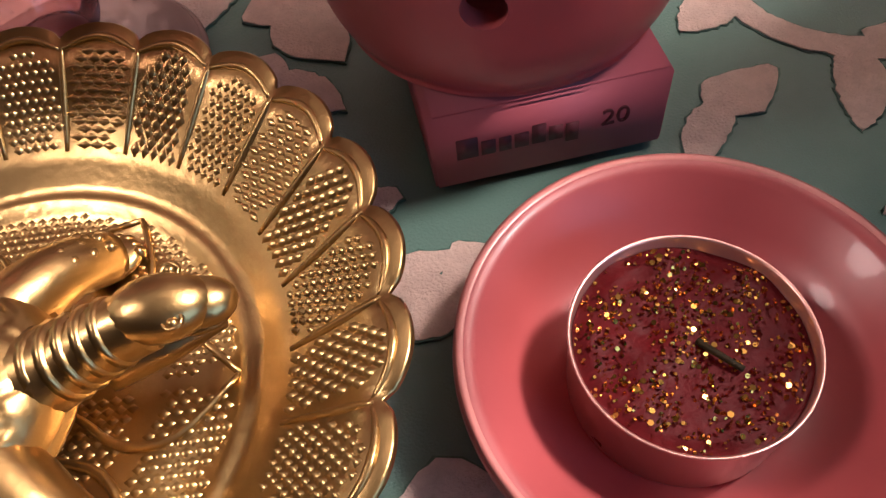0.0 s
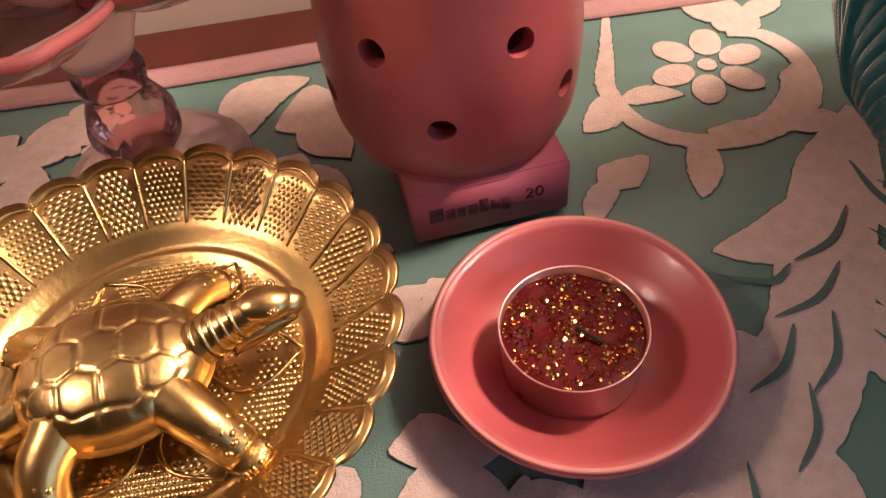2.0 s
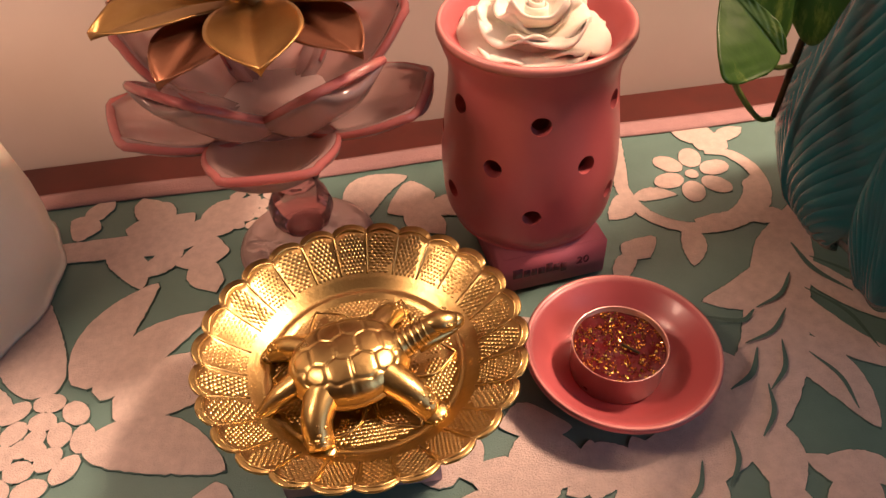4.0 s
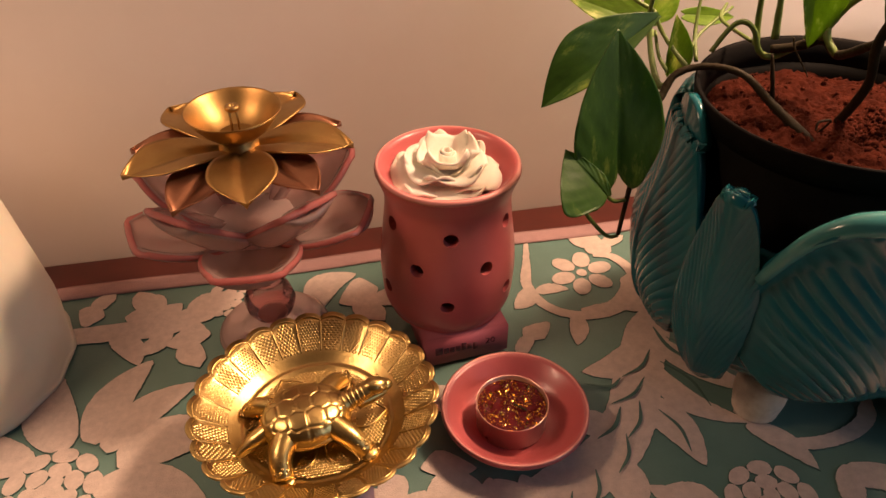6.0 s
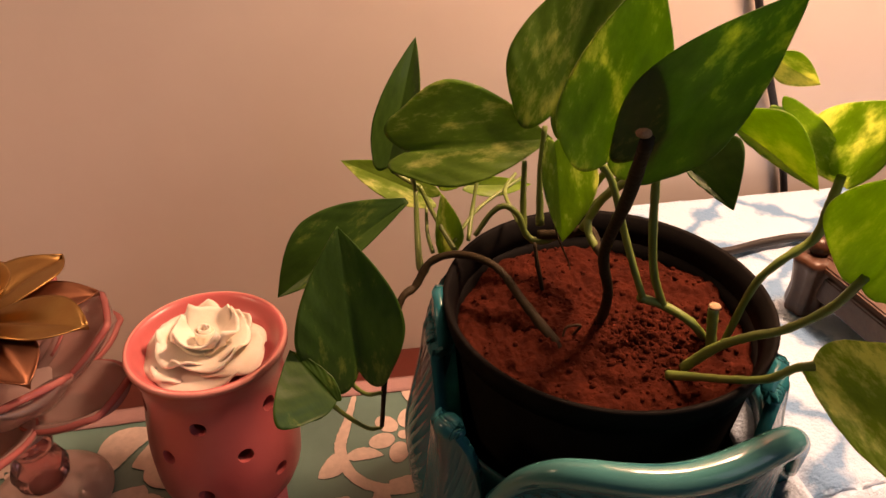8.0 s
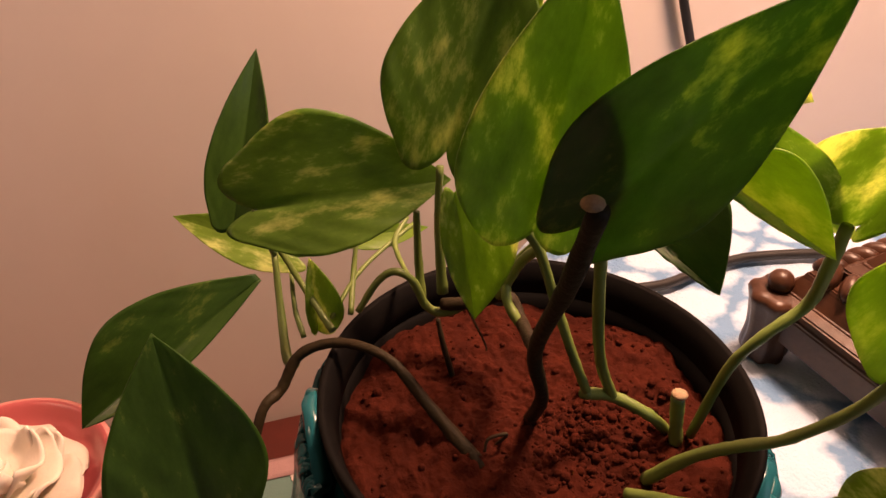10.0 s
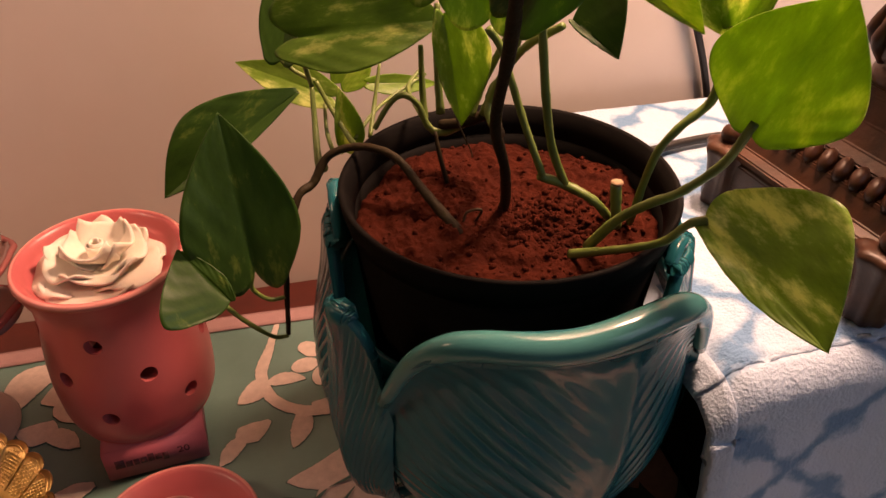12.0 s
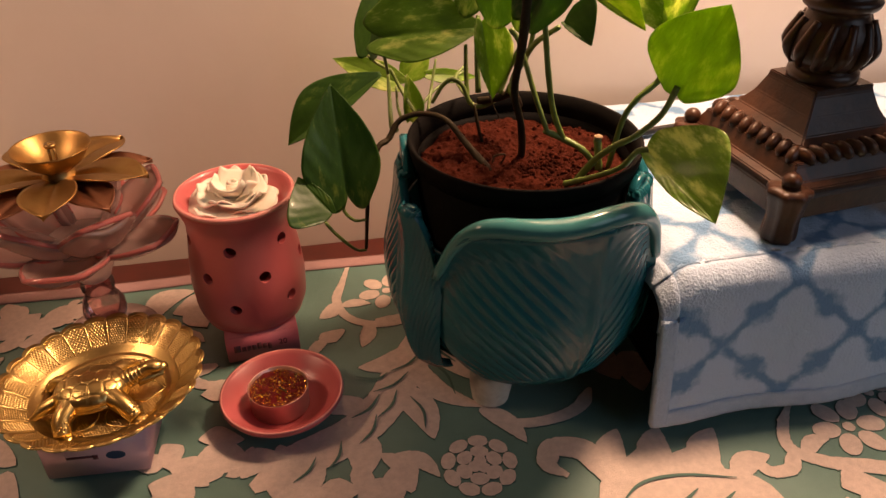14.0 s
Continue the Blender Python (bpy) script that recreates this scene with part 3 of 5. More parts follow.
def turtle():
    bm = bmesh.new()
    # domed shell: a row of scutes down the back, one on each side, small ones round the edge
    seeds = [(0.94 * x, 0.94 * y) for x, y in [(-0.0165, 0), (-0.0085, 0), (0, 0), (0.0085, 0), (0.0160, 0)]]
    seeds += [(0.94 * x, s * 0.0084) for x in (-0.0128, -0.0044, 0.0044, 0.0125) for s in (-1, 1)]
    seeds += [(0.0199 * math.cos(math.pi * k / 9), 0.0169 * math.sin(math.pi * k / 9)) for k in range(18)]

    def shell(u, v):
        a, t = 2 * math.pi * u, v * math.pi / 2
        k = math.sin(t) ** 0.85
        x, y = 0.0201 * math.cos(a) * k, 0.0171 * math.sin(a) * k
        ds = sorted(math.hypot(x - p, y - q) for p, q in seeds)
        cut = max(0.0, 1 - (ds[1] - ds[0]) / 0.0011)
        z = 0.0092 + 0.0102 * math.cos(t) ** 0.85 - 0.0005 * cut
        return (x, y, z)
    sheet(bm, shell, 128, 44)
    # a thin turned-out edge, and the belly
    lathe(bm, [(0.95, 0.0105), (1.05, 0.0090), (1.03, 0.0078), (0.92, 0.0080), (0.95, 0.0105)], 48, lambda a, i, r, z: (r * 0.0198 * 0.0172 / math.hypot(0.0172 * math.cos(a), 0.0198 * math.sin(a)), z))
    blob(bm, (0, 0, 0.0086), (0.0185, 0.0155, 0.0030))
    # neck with folds, head, brow, eyes, jaw and the lappet under it
    neck = [(0.0150, 0, 0.0105), (0.0210, 0.0006, 0.0122), (0.0265, 0.0012, 0.0142), (0.0310, 0.0016, 0.0152)]
    tube(bm, neck, [0.0062, 0.0047, 0.0042, 0.0040], 16, 7)
    for k in range(5):
        t = k / 4
        m4 = Matrix.Translation((0.0190 + 0.0085 * t, 0.0005 + 0.0008 * t, 0.0117 + 0.0029 * t)) @ Euler((0, radians(70), 0)).to_matrix().to_4x4()
        bmesh.ops.create_cone(bm, segments=18, radius1=0.0056 - 0.0010 * t, radius2=0.0052 - 0.0010 * t, depth=0.0009, matrix=m4, cap_ends=True)
    blob(bm, (0.0330, 0.0018, 0.0162), (0.0064, 0.0044, 0.0036), Euler((0, 0.10, 0)).to_matrix().to_4x4(), 20)
    blob(bm, (0.0374, 0.0020, 0.0150), (0.0042, 0.0034, 0.0026), Euler((0, 0.20, 0)).to_matrix().to_4x4(), 16)
    blob(bm, (0.0362, 0.0020, 0.0124), (0.0040, 0.0028, 0.0012), Euler((0, 0.06, 0)).to_matrix().to_4x4(), 14)
    for s in (-1, 1):
        lathe(bm, [(0.0008, -0.0004), (0.0014, 0.0002), (0.0010, 0.0006), (0.0008, -0.0004)], 14, None, (0.0348, 0.0019 + s * 0.0034, 0.0178))
        blob(bm, (0.0348, 0.0019 + s * 0.0036, 0.0178), (0.0008, 0.0008, 0.0008), seg=10)
    tube(bm, [(0.0240, 0.0006, 0.0085), (0.0310, 0.0012, 0.0090), (0.0385, 0.0020, 0.0098)], [0.0034, 0.0026, 0.0010], 10, 5)
    # legs: thin at the knee, broad flat feet with toes; scales down the shin
    legs = (((0.0100, -0.0090), (0.0165, -0.0165), (0.0225, -0.0225), 1.0), ((0.0100, 0.0090), (0.0165, 0.0165), (0.0215, 0.0220), 0.85),
            ((-0.0100, -0.0090), (-0.0145, -0.0175), (-0.0150, -0.0255), 1.0), ((-0.0105, 0.0085), (-0.0180, 0.0140), (-0.0240, 0.0180), 0.85))
    for hip, knee, foot, size in legs:
        d = Vector((foot[0] - hip[0], foot[1] - hip[1], 0)).normalized()
        side = Vector((-d.y, d.x, 0))
        tube(bm, [(*hip, 0.0100), (*knee, 0.0078), (foot[0] * 0.95 + knee[0] * 0.05, foot[1] * 0.95 + knee[1] * 0.05, 0.0024)], [0.0064 * size, 0.0052 * size, 0.0046 * size], 14, 7)
        blob(bm, (*foot, 0.0014), (0.0050 * size, 0.0045 * size, 0.0017), None, 16)
        for k in range(5):
            p = Vector((*foot, 0.0013)) + d * (0.0038 - 0.0005 * abs(k - 2)) * size + side * (k - 2) * 0.0017 * size
            blob(bm, p, (0.0010, 0.0010, 0.0013), seg=8)
        for i in range(5):
            for j in (-1, 0, 1):
                t = 0.15 + 0.17 * i
                p = Vector((*knee, 0.0078)) * (1 - t) + Vector((*foot, 0.0026)) * t
                p += d * 0.0012 * size + side * (j + 0.5 * (i % 2) - 0.25) * 0.0021 * size + Vector((0, 0, 0.0044 - 0.0010 * abs(j))) * size
                blob(bm, p, (0.0010, 0.0010, 0.0007), seg=8)
    tube(bm, [(-0.013, -0.001, 0.0092), (-0.024, -0.0040, 0.0066), (-0.0335, -0.0075, 0.0026)], [0.0056, 0.0040, 0.0013], 12, 6)
    return bm


tt = part("turtle_figurine", turtle(), M_BRASS)
tt.matrix_basis = pose(-0.1050, -0.0070, 0.0342, 0, 0, 8) @ Matrix.Diagonal((1.06, 1.06, 1.0, 1))
tagged(tt, "polished brass turtle figurine standing on a brass plate", "figurine")

# ---- glass lotus stand ----
CX, CY = -0.122, 0.104
lotus = thing("lotus_stand", (CX, CY, 0), "pink pressed glass lotus candle stand on the tablecloth", "candle stand")
part("foot", lathe(bmesh.new(), smooth_profile([(0, 0.0006), (0.031, 0.0004), (0.0325, 0.002), (0.030, 0.0042), (0.018, 0.0075), (0.010, 0.013), (0, 0.014)], 4), 64), M_GLASS, lotus)
part("knop", lathe(bmesh.new(), smooth_profile([(0, 0.0125), (0.010, 0.0135), (0.0145, 0.020), (0.0150, 0.027), (0.0115, 0.035), (0.0090, 0.038), (0, 0.0385)], 4), 12), M_GLASS2, lotus, "deep rose facetted glass knop", smooth=False)
part("collar", lathe(bmesh.new(), smooth_profile([(0, 0.0386), (0.0088, 0.039), (0.0112, 0.042), (0.0112, 0.047), (0.0086, 0.0495), (0, 0.050)], 4), 32), M_GLASS2, lotus)
M_FROST = mat("frosted_pink_glass", (0.92, 0.68, 0.64), 0.35, bump=0.1, bump_scale=200)
M_FROST.node_tree.nodes["Principled BSDF"].inputs["Transmission Weight"].default_value = 0.75
part("cone", lathe(bmesh.new(), smooth_profile([(0, 0.050), (0.0095, 0.0502), (0.0135, 0.058), (0.0185, 0.068), (0.021, 0.074), (0, 0.0745)], 4), 48), M_FROST, lotus)


def lotus_petal(ang, r0, r1, z0, z1, w, thick, cup):
    """A boat-shaped petal of thick glass, and the rounded edge that runs round it."""
    def f(u, v):
        s = (u - 0.5) * 2
        wide = w * max(0.0, 1 - ((v - 0.54) / 0.545) ** 2) ** 0.5
        r = r0 + (r1 - r0) * v
        q = wide / w
        z = z0 + (z1 - z0) * (0.35 * v + 0.65 * v ** 2.2) + cup * w * s * s * q - 0.10 * w * (1 - s * s) * math.sin(math.pi * v) + 0.0011 * math.cos(7 * s) * math.sin(math.pi * v)
        return (r - 0.12 * w * s * s * q, s * wide, z)
    bm, edge = sheet(bmesh.new(), f, 14, 16, thick), bmesh.new()
    line = [f(0, v / 10) for v in range(2, 11)] + [f(1, v / 10) for v in range(10, 1, -1)]
    tube(edge, line, [0.0008, 0.0015, 0.0019, 0.0015, 0.0008], 8, 3)
    for b in (bm, edge):
        bmesh.ops.rotate(b, verts=b.verts, matrix=Matrix.Rotation(radians(ang), 3, "Z"))
    petal_ob = part("petal", bm, M_GLASS, lotus)
    part("petal_edge", edge, M_GLASS3, petal_ob, "rose tinted rounded glass edge")


for n, turn, r0, r1, z0, z1, w, thick, cup in ((5, -92, 0.012, 0.065, 0.077, 0.090, 0.0250, 0.0042, 0.20), (5, -56, 0.010, 0.057, 0.080, 0.114, 0.0240, 0.0040, 0.34)):
    for k in range(n):
        lotus_petal(turn + 360 / n * k, r0, r1, z0, z1, w, thick, cup)
part("cup_core", lathe(bmesh.new(), smooth_profile([(0, 0.0745), (0.018, 0.075), (0.024, 0.082), (0.020, 0.086), (0, 0.086)], 3), 24), M_FROST, lotus)

# ---- brass lotus oil lamp ----
diya = thing("lotus_oil_lamp", (CX + 0.000, CY - 0.006, 0.129), "gold and copper lotus oil lamp resting on the glass stand", "oil lamp")


def metal_petal(ang, length, w, droop, z, thick=0.0007):
    bm = bmesh.new()

    def f(u, v):
        s = (u - 0.5) * 2
        wide = w * (0.42 + 0.58 * math.sin(math.pi / 2 * v / 0.6)) if v < 0.6 else w * (1 - ((v - 0.6) / 0.4) ** 1.9) ** 0.95
        crease = -0.0022 * math.exp(-(s * 5) ** 2) * math.sin(math.pi * min(1, 0.25 + 0.75 * v))
        zz = z + droop * length * v * v + 0.0030 * s * s * v + crease + 0.0042 * math.sin(v * 3.1)
        return (0.005 + length * v, s * wide, zz)
    sheet(bm, f, 18, 20, thick)
    bmesh.ops.rotate(bm, verts=bm.verts, matrix=Matrix.Rotation(radians(ang), 3, "Z"))
    return bm


for k in range(5):
    part("copper_petal", metal_petal(72 * k - 50, 0.0520, 0.0142, -0.05, 0.0004), M_COPPER, diya, "copper coloured petal")
for k in range(5):
    part("gold_petal", metal_petal(72 * k - 86, 0.0530, 0.0165, -0.01, 0.0046), M_GOLD, diya, "matt gold petal")
part("hub", lathe(bmesh.new(), [(0, -0.003), (0.010, -0.003), (0.011, 0.0), (0.009, 0.012), (0, 0.012)], 32), M_GOLD, diya)
part("oil_bowl", lathe(bmesh.new(), smooth_profile([(0, 0.0085), (0.008, 0.0092), (0.0165, 0.0150), (0.0228, 0.0236), (0.0236, 0.0246), (0.0228, 0.0248), (0.0160, 0.0164), (0.0080, 0.0110), (0, 0.0102)], 4), 64), M_GOLD, diya)
bm = bmesh.new()
lathe(bm, [(0, 0.0112), (0.0026, 0.0112), (0.0026, 0.0128), (0, 0.0128)], 16)
for s in (-1, 1):
    box(bm, s * 0.0017 - 0.0005, s * 0.0017 + 0.0005, -0.0010, 0.0010, 0.0125, 0.0245)
part("wick_stand", bm, M_GOLD, diya)
part("wick_ring", lathe(bmesh.new(), [(0.0010, 0.0245), (0.0034, 0.0245), (0.0038, 0.0255), (0.0034, 0.0268), (0.0013, 0.0268), (0.0010, 0.0246)], 20), M_GOLD, diya)

# ---- pillar candle ----
pil = thing("pillar_candle", (-0.313, 0.105, 0), "thick cream pillar candle with a tapering side", "candle")
part("candle_wax", lathe(bmesh.new(), smooth_profile([(0, 0), (0.066, 0.0005), (0.070, 0.003), (0.071, 0.03), (0.066, 0.075), (0.059, 0.130), (0.055, 0.160), (0.052, 0.165), (0.045, 0.163), (0, 0.160)], 3), 64, lambda a, i, r, z: (r * (1 + 0.012 * math.sin(14 * a)) if z < 0.03 else r, z)), M_CANDLE, pil)

# ---- pot ----
QX, QY = 0.1625, 0.0289
pot = thing("plant_pot", (QX, QY, 0), "turquoise glazed ceramic pot shaped like overlapping leaves", "pot")
part("bowl", lathe(bmesh.new(), smooth_profile([(0, 0.0225), (0.040, 0.0225), (0.050, 0.025), (0.065, 0.036), (0.078, 0.055), (0.0815, 0.080), (0.0790, 0.105), (0.0765, 0.118), (0.0725, 0.118), (0.074, 0.100), (0.074, 0.08), (0.066, 0.045), (0.045, 0.026), (0, 0.024)], 3), 96), M_TEAL, pot)


def pot_leaf(a0, halfang, top, lean, ribs, vein=0.0, flank=3.0):
    bm = bmesh.new()
    prof_in = [Vector(p) for p in spline([(0.050, 0.0175, 0), (0.068, 0.030, 0), (0.0805, 0.055, 0), (0.0842, 0.082, 0), (0.0822, 0.108, 0), (0.0815, 0.130, 0), (0.0835, 0.150, 0)], 6)]

    sharp = halfang < 0.35

    def f(u, v):
        s = (u - 0.5) * 2
        h = top - (top - 0.100) * abs(s) ** (2.3 if sharp else flank)
        z = 0.030 + (h - 0.030) * v
        r = 0.08
        for p, q in zip(prof_in, prof_in[1:]):
            if p.y <= z <= q.y:
                r = p.x + (q.x - p.x) * (z - p.y) / (q.y - p.y)
        wide = halfang * (0.30 + 0.70 * math.sin(math.pi / 2 * min(1, 0.15 + 1.1 * v)))
        a = a0 + s * wide
        q = s - vein
        rib = 0.0004 * math.sin((z - abs(q) * 0.085) * ribs) * (0.1 + 0.9 * min(1, 3.0 * (1 - v))) * min(1, 3 * abs(q)) * min(1, 6 * (1 - abs(s)))
        mid = 0.0042 * math.exp(-(q / 0.38) ** 2) if sharp else 0.0018 * math.exp(-(q / 0.06) ** 2) * (1 - 0.6 * v)
        roll = 0.0065 * (max(0, v - 0.80) / 0.20) ** 1.6 if vein else 0.0 if sharp else -0.0085 * max(0.0, min(1.0, (z - 0.095) / 0.055)) ** 1.5
        edge = -0.0030 * abs(s) ** 6
        foot = -0.005 * max(0, 0.12 - v) / 0.12
        rr = r + lean + rib + mid + roll + edge + foot
        return (rr * math.cos(a), rr * math.sin(a), z)
    sheet(bm, f, 150, 120, 0.0052)
    return bm


LEAVES = [(-90, 51, 0.159, 0.0014), (-38, 26, 0.157, -0.0006), (14, 40, 0.150, 0.0004), (74, 40, 0.152, -0.0004), (130, 40, 0.155, 0.0004), (-191, 31, 0.166, -0.0004), (-149, 12, 0.153, 0.0044)]
for deg, half, top, lean in LEAVES:
    part("leaf_panel", pot_leaf(radians(deg), radians(half), top, lean, 570, 0.30 if deg == -90 else 0.0, 4.5 if deg == -90 else 2.2), M_TEAL, pot)
lip = []
for k in range(13):
    s = -0.93 + 1.86 * k / 12
    a = radians(-90 + 51 * s)
    lip.append((0.0880 * math.cos(a), 0.0880 * math.sin(a), 0.157 - 0.058 * abs(s) ** 4.5 - 0.0015 + 0.0015 * math.sin(k * 0.9)))
part("rolled_lip", tube(bmesh.new(), lip, [0.0028, 0.0052, 0.0060, 0.0062, 0.0060, 0.0030], 16, 5), M_LIP, pot, "paler rolled lip of thin glaze")
for deg in (-122, -20, 100):
    a = radians(deg)
    bm = bmesh.new()
    lathe(bm, smooth_profile([(0, 0), (0.011, 0.0005), (0.0125, 0.004), (0.014, 0.016), (0.012, 0.027), (0, 0.028)], 3), 20, None, (0.050 * math.cos(a), 0.050 * math.sin(a), 0))
    part("foot", bm, M_CHIP, pot, "bare white clay foot")
bm = blob(bmesh.new(), (0.0895 * math.cos(radians(-58)), 0.0895 * math.sin(radians(-58)), 0.1500), (0.0035, 0.0030, 0.0016), Euler((0.6, 0.3, 0.4)).to_matrix().to_4x4(), 10)
part("chip", bm, M_CHIP, pot, "white chip in the glaze")

inner = thing("nursery_pot", (QX, QY, 0.0245), "black plastic nursery pot set inside the turquoise pot", "pot")
part("pot_wall", lathe(bmesh.new(), [(0, 0), (0.052, 0), (0.0535, 0.002), (0.0655, 0.130), (0.0640, 0.131), (0.0630, 0.120), (0.052, 0.004), (0, 0.003)], 96), M_BLACK, inner)

part("rim", lathe(bmesh.new(), [(0.0652, 0.129), (0.0672, 0.1295), (0.0690, 0.136), (0.0697, 0.1415), (0.0690, 0.1425), (0.0672, 0.1418), (0.0648, 0.136), (0.0636, 0.130), (0.0652, 0.129)], 96), M_BLACK, inner)
SOILZ = 0.1515


def soil(u, v):
    a, r = 2 * math.pi * u, 0.0645 * v
    x, y = r * math.cos(a), r * math.sin(a)
    z = SOILZ + 0.0035 * noise.noise(Vector((x * 24, y * 24, 2))) + 0.0034 * noise.noise(Vector((x * 90, y * 90, 4))) + 0.0018 * noise.noise(Vector((x * 260, y * 260, 4))) + 0.0010 * noise.noise(Vector((x * 600, y * 600, 4))) - 0.004 * v ** 6 + 0.002 * (1 - v)
    return (x, y, z)


earth = part("potting_soil", sheet(bmesh.new(), soil, 260, 90), M_SOIL)
earth.matrix_basis = pose(QX, QY, 0)
tagged(earth, "crumbly red-brown soil filling the black pot", "soil", kind="stuff")
bm = bmesh.new()
rg = random.Random(12)
for k in range(1100):
    a, v = rg.random(), math.sqrt(rg.random()) * 0.97
    if k % 3:
        a, v = rg.gauss(0.86, 0.10), abs(rg.gauss(0.42, 0.22)) % 0.97
    p = Vector(soil(a, v))
    s = 0.0004 + 0.0019 * rg.random() ** 3.5
    m = Matrix.Translation(p + Vector((0, 0, s * 0.1))) @ Euler((rg.random() * 6, rg.random() * 6, 0)).to_matrix().to_4x4() @ Matrix.Diagonal((s, s * rg.uniform(0.6, 1), s * rg.uniform(0.5, 0.9), 1))
    bmesh.ops.create_icosphere(bm, subdivisions=1, radius=1, matrix=m)
crumbs = part("soil_crumbs", bm, M_SOIL)
crumbs.matrix_basis = pose(QX, QY, 0)
tagged(crumbs, "loose crumbs of red-brown soil on the surface", "soil", kind="stuff")

# ---- towel over a chest, with the lamp ----
chest = thing("wooden_chest", (0, 0, 0), "dark low wooden chest under the blue towel", "chest")
TX0, TY0, TZ = 0.243, -0.050, 0.106
part("chest_body", box(bmesh.new(), TX0, 0.70, TY0, 0.19, 0.012, TZ, 0.004), M_BLACK, chest)
part("plinth", box(bmesh.new(), TX0 + 0.006, 0.694, TY0 + 0.006, 0.184, 0.0, 0.012), M_BLACK, chest)

towel = thing("towel", (0, 0, 0), "pale blue terry towel with a darker trellis pattern over a chest", "towel")


def towel_at(u, v, lift=0.0):
    """u runs along the chest, v from the back over the top and down the front."""
    x = TX0 - 0.018 + 0.47 * u
    L = 0.24 + 0.098
    d = v * L
    c = 0.010
    if d < 0.24 - c:
        y, z = 0.185 - d, TZ + 0.0035
    elif d < 0.24 + c:
        t = (d - 0.24 + c) / (2 * c) * math.pi / 2
        y, z = TY0 + c * (1 - math.sin(t)) - 0.0035 * math.sin(t), TZ - c + (c + 0.0035) * math.cos(t)
    else:
        y, z = TY0 - 0.0035 - 0.10 * (d - 0.25) , TZ - c - (d - 0.24 - c)
    # loose folds, and the free side that sags off the chest's end
    w = noise.noise(Vector((x * 14, d * 10, 7)))
    y -= 0.003 * max(0, d - 0.2) / 0.1 * (0.5 + math.sin(x * 60) * 0.5)
    z += 0.0025 * max(0, w)
    pile = noise.noise(Vector((x * 170, d * 170, 1)))
    y -= 0.0007 * pile * (d > 0.24)
    z += 0.0007 * pile * (d <= 0.24)
    sag = max(0.0, 0.016 - (x - TX0 + 0.016)) / 0.016
    if d < 0.26:
        z -= 0.012 * sag ** 1.5
        z += 0.006 * math.exp(-((x - TX0 - 0.03) / 0.02) ** 2 - ((d - 0.19) / 0.02) ** 2)
    return Vector((x, y, z + lift))


terry = part("terry_sheet", sheet(bmesh.new(), lambda u, v: towel_at(u, v), 220, 160, 0.0045), M_TOWEL, towel)
lay = terry.data.attributes.new("cloth_place", "FLOAT_VECTOR", "POINT")
for i, v in enumerate(terry.data.vertices):
    down = 0.185 - v.co.y if v.co.z > TZ - 0.004 else 0.235 + TZ - v.co.z
    lay.data[i].vector = (v.co.x, down, 0.0)
part("side_hem", sheet(bmesh.new(), lambda u, v: towel_at(u * 0.022 - 0.002, v, 0.0006) + Vector((-0.0006, -0.0006 * v, 0.0)), 4, 120, 0.0048), M_HEM, towel)
part("front_hem", sheet(bmesh.new(), lambda u, v: towel_at(u, 0.965 + 0.035 * v) + Vector((0, -0.0005, 0)), 160, 4, 0.0048), M_HEM, towel)

M_EDGING = mat("blue_edging", (0.012, 0.060, 0.42), 0.8, bump=0.6, bump_scale=900)
part("edging", sheet(bmesh.new(), lambda u, v: towel_at(u, 0.992 + 0.012 * v) + Vector((0, 0.0022, -0.0008)), 160, 3, 0.0020), M_EDGING, towel, "strong blue edging")

LX, LY, LZ, LT = 0.3465, 0.024, TZ + 0.0068, 7
desk = thing("table_lamp", (LX, LY, LZ), "dark bronze carved table lamp base on a towel", "lamp", turn=LT)


def square(bm, prof):
    rings = []
    for h, z in prof:
        rings.append([bm.verts.new((1.15 * h * sx, 1.15 * h * sy, z)) for sx, sy in ((-1, -1), (1, -1), (1, 1), (-1, 1))])
    for a, b in zip(rings, rings[1:]):
        for k in range(4):
            bm.faces.new((a[k], a[(k + 1) % 4], b[(k + 1) % 4], b[k]))
    bm.faces.new(rings[0])
    bm.faces.new(rings[-1])
    bmesh.ops.bevel(bm, geom=bm.edges[:], offset=0.0007, segments=2, affect="EDGES")
    return bm


part("plinth", square(bmesh.new(), [(0.043, 0.012), (0.045, 0.014), (0.045, 0.027), (0.0435, 0.029), (0.047, 0.031), (0.0465, 0.034), (0.042, 0.036), (0.0385, 0.044), (0.038, 0.046)]), M_BRONZE, desk, smooth=False)
part("upper_block", square(bmesh.new(), [(0.031, 0.045), (0.0315, 0.051), (0.027, 0.055), (0.022, 0.064), (0.0185, 0.074), (0.018, 0.078)]), M_BRONZE, desk, smooth=False)
for sx in (-1, 1):
    for sy in (-1, 1):
        bm = bmesh.new()
        cx, cy = sx * 0.0485, sy * 0.0485
        lathe(bm, smooth_profile([(0, -0.0005), (0.008, 0), (0.0098, 0.004), (0.0092, 0.014), (0.0108, 0.026), (0.0118, 0.034), (0, 0.036)], 3), 30, lambda a, i, r, z: (r * (1 + 0.09 * math.sin(7 * a)), z), (cx, cy, 0))
        part("foot", bm, M_BRONZE, desk)
        part("corner_knob", blob(bmesh.new(), (cx * 1.02, cy * 1.02, 0.039), (0.0055, 0.0055, 0.0052), None, 12), M_BRONZE, desk)
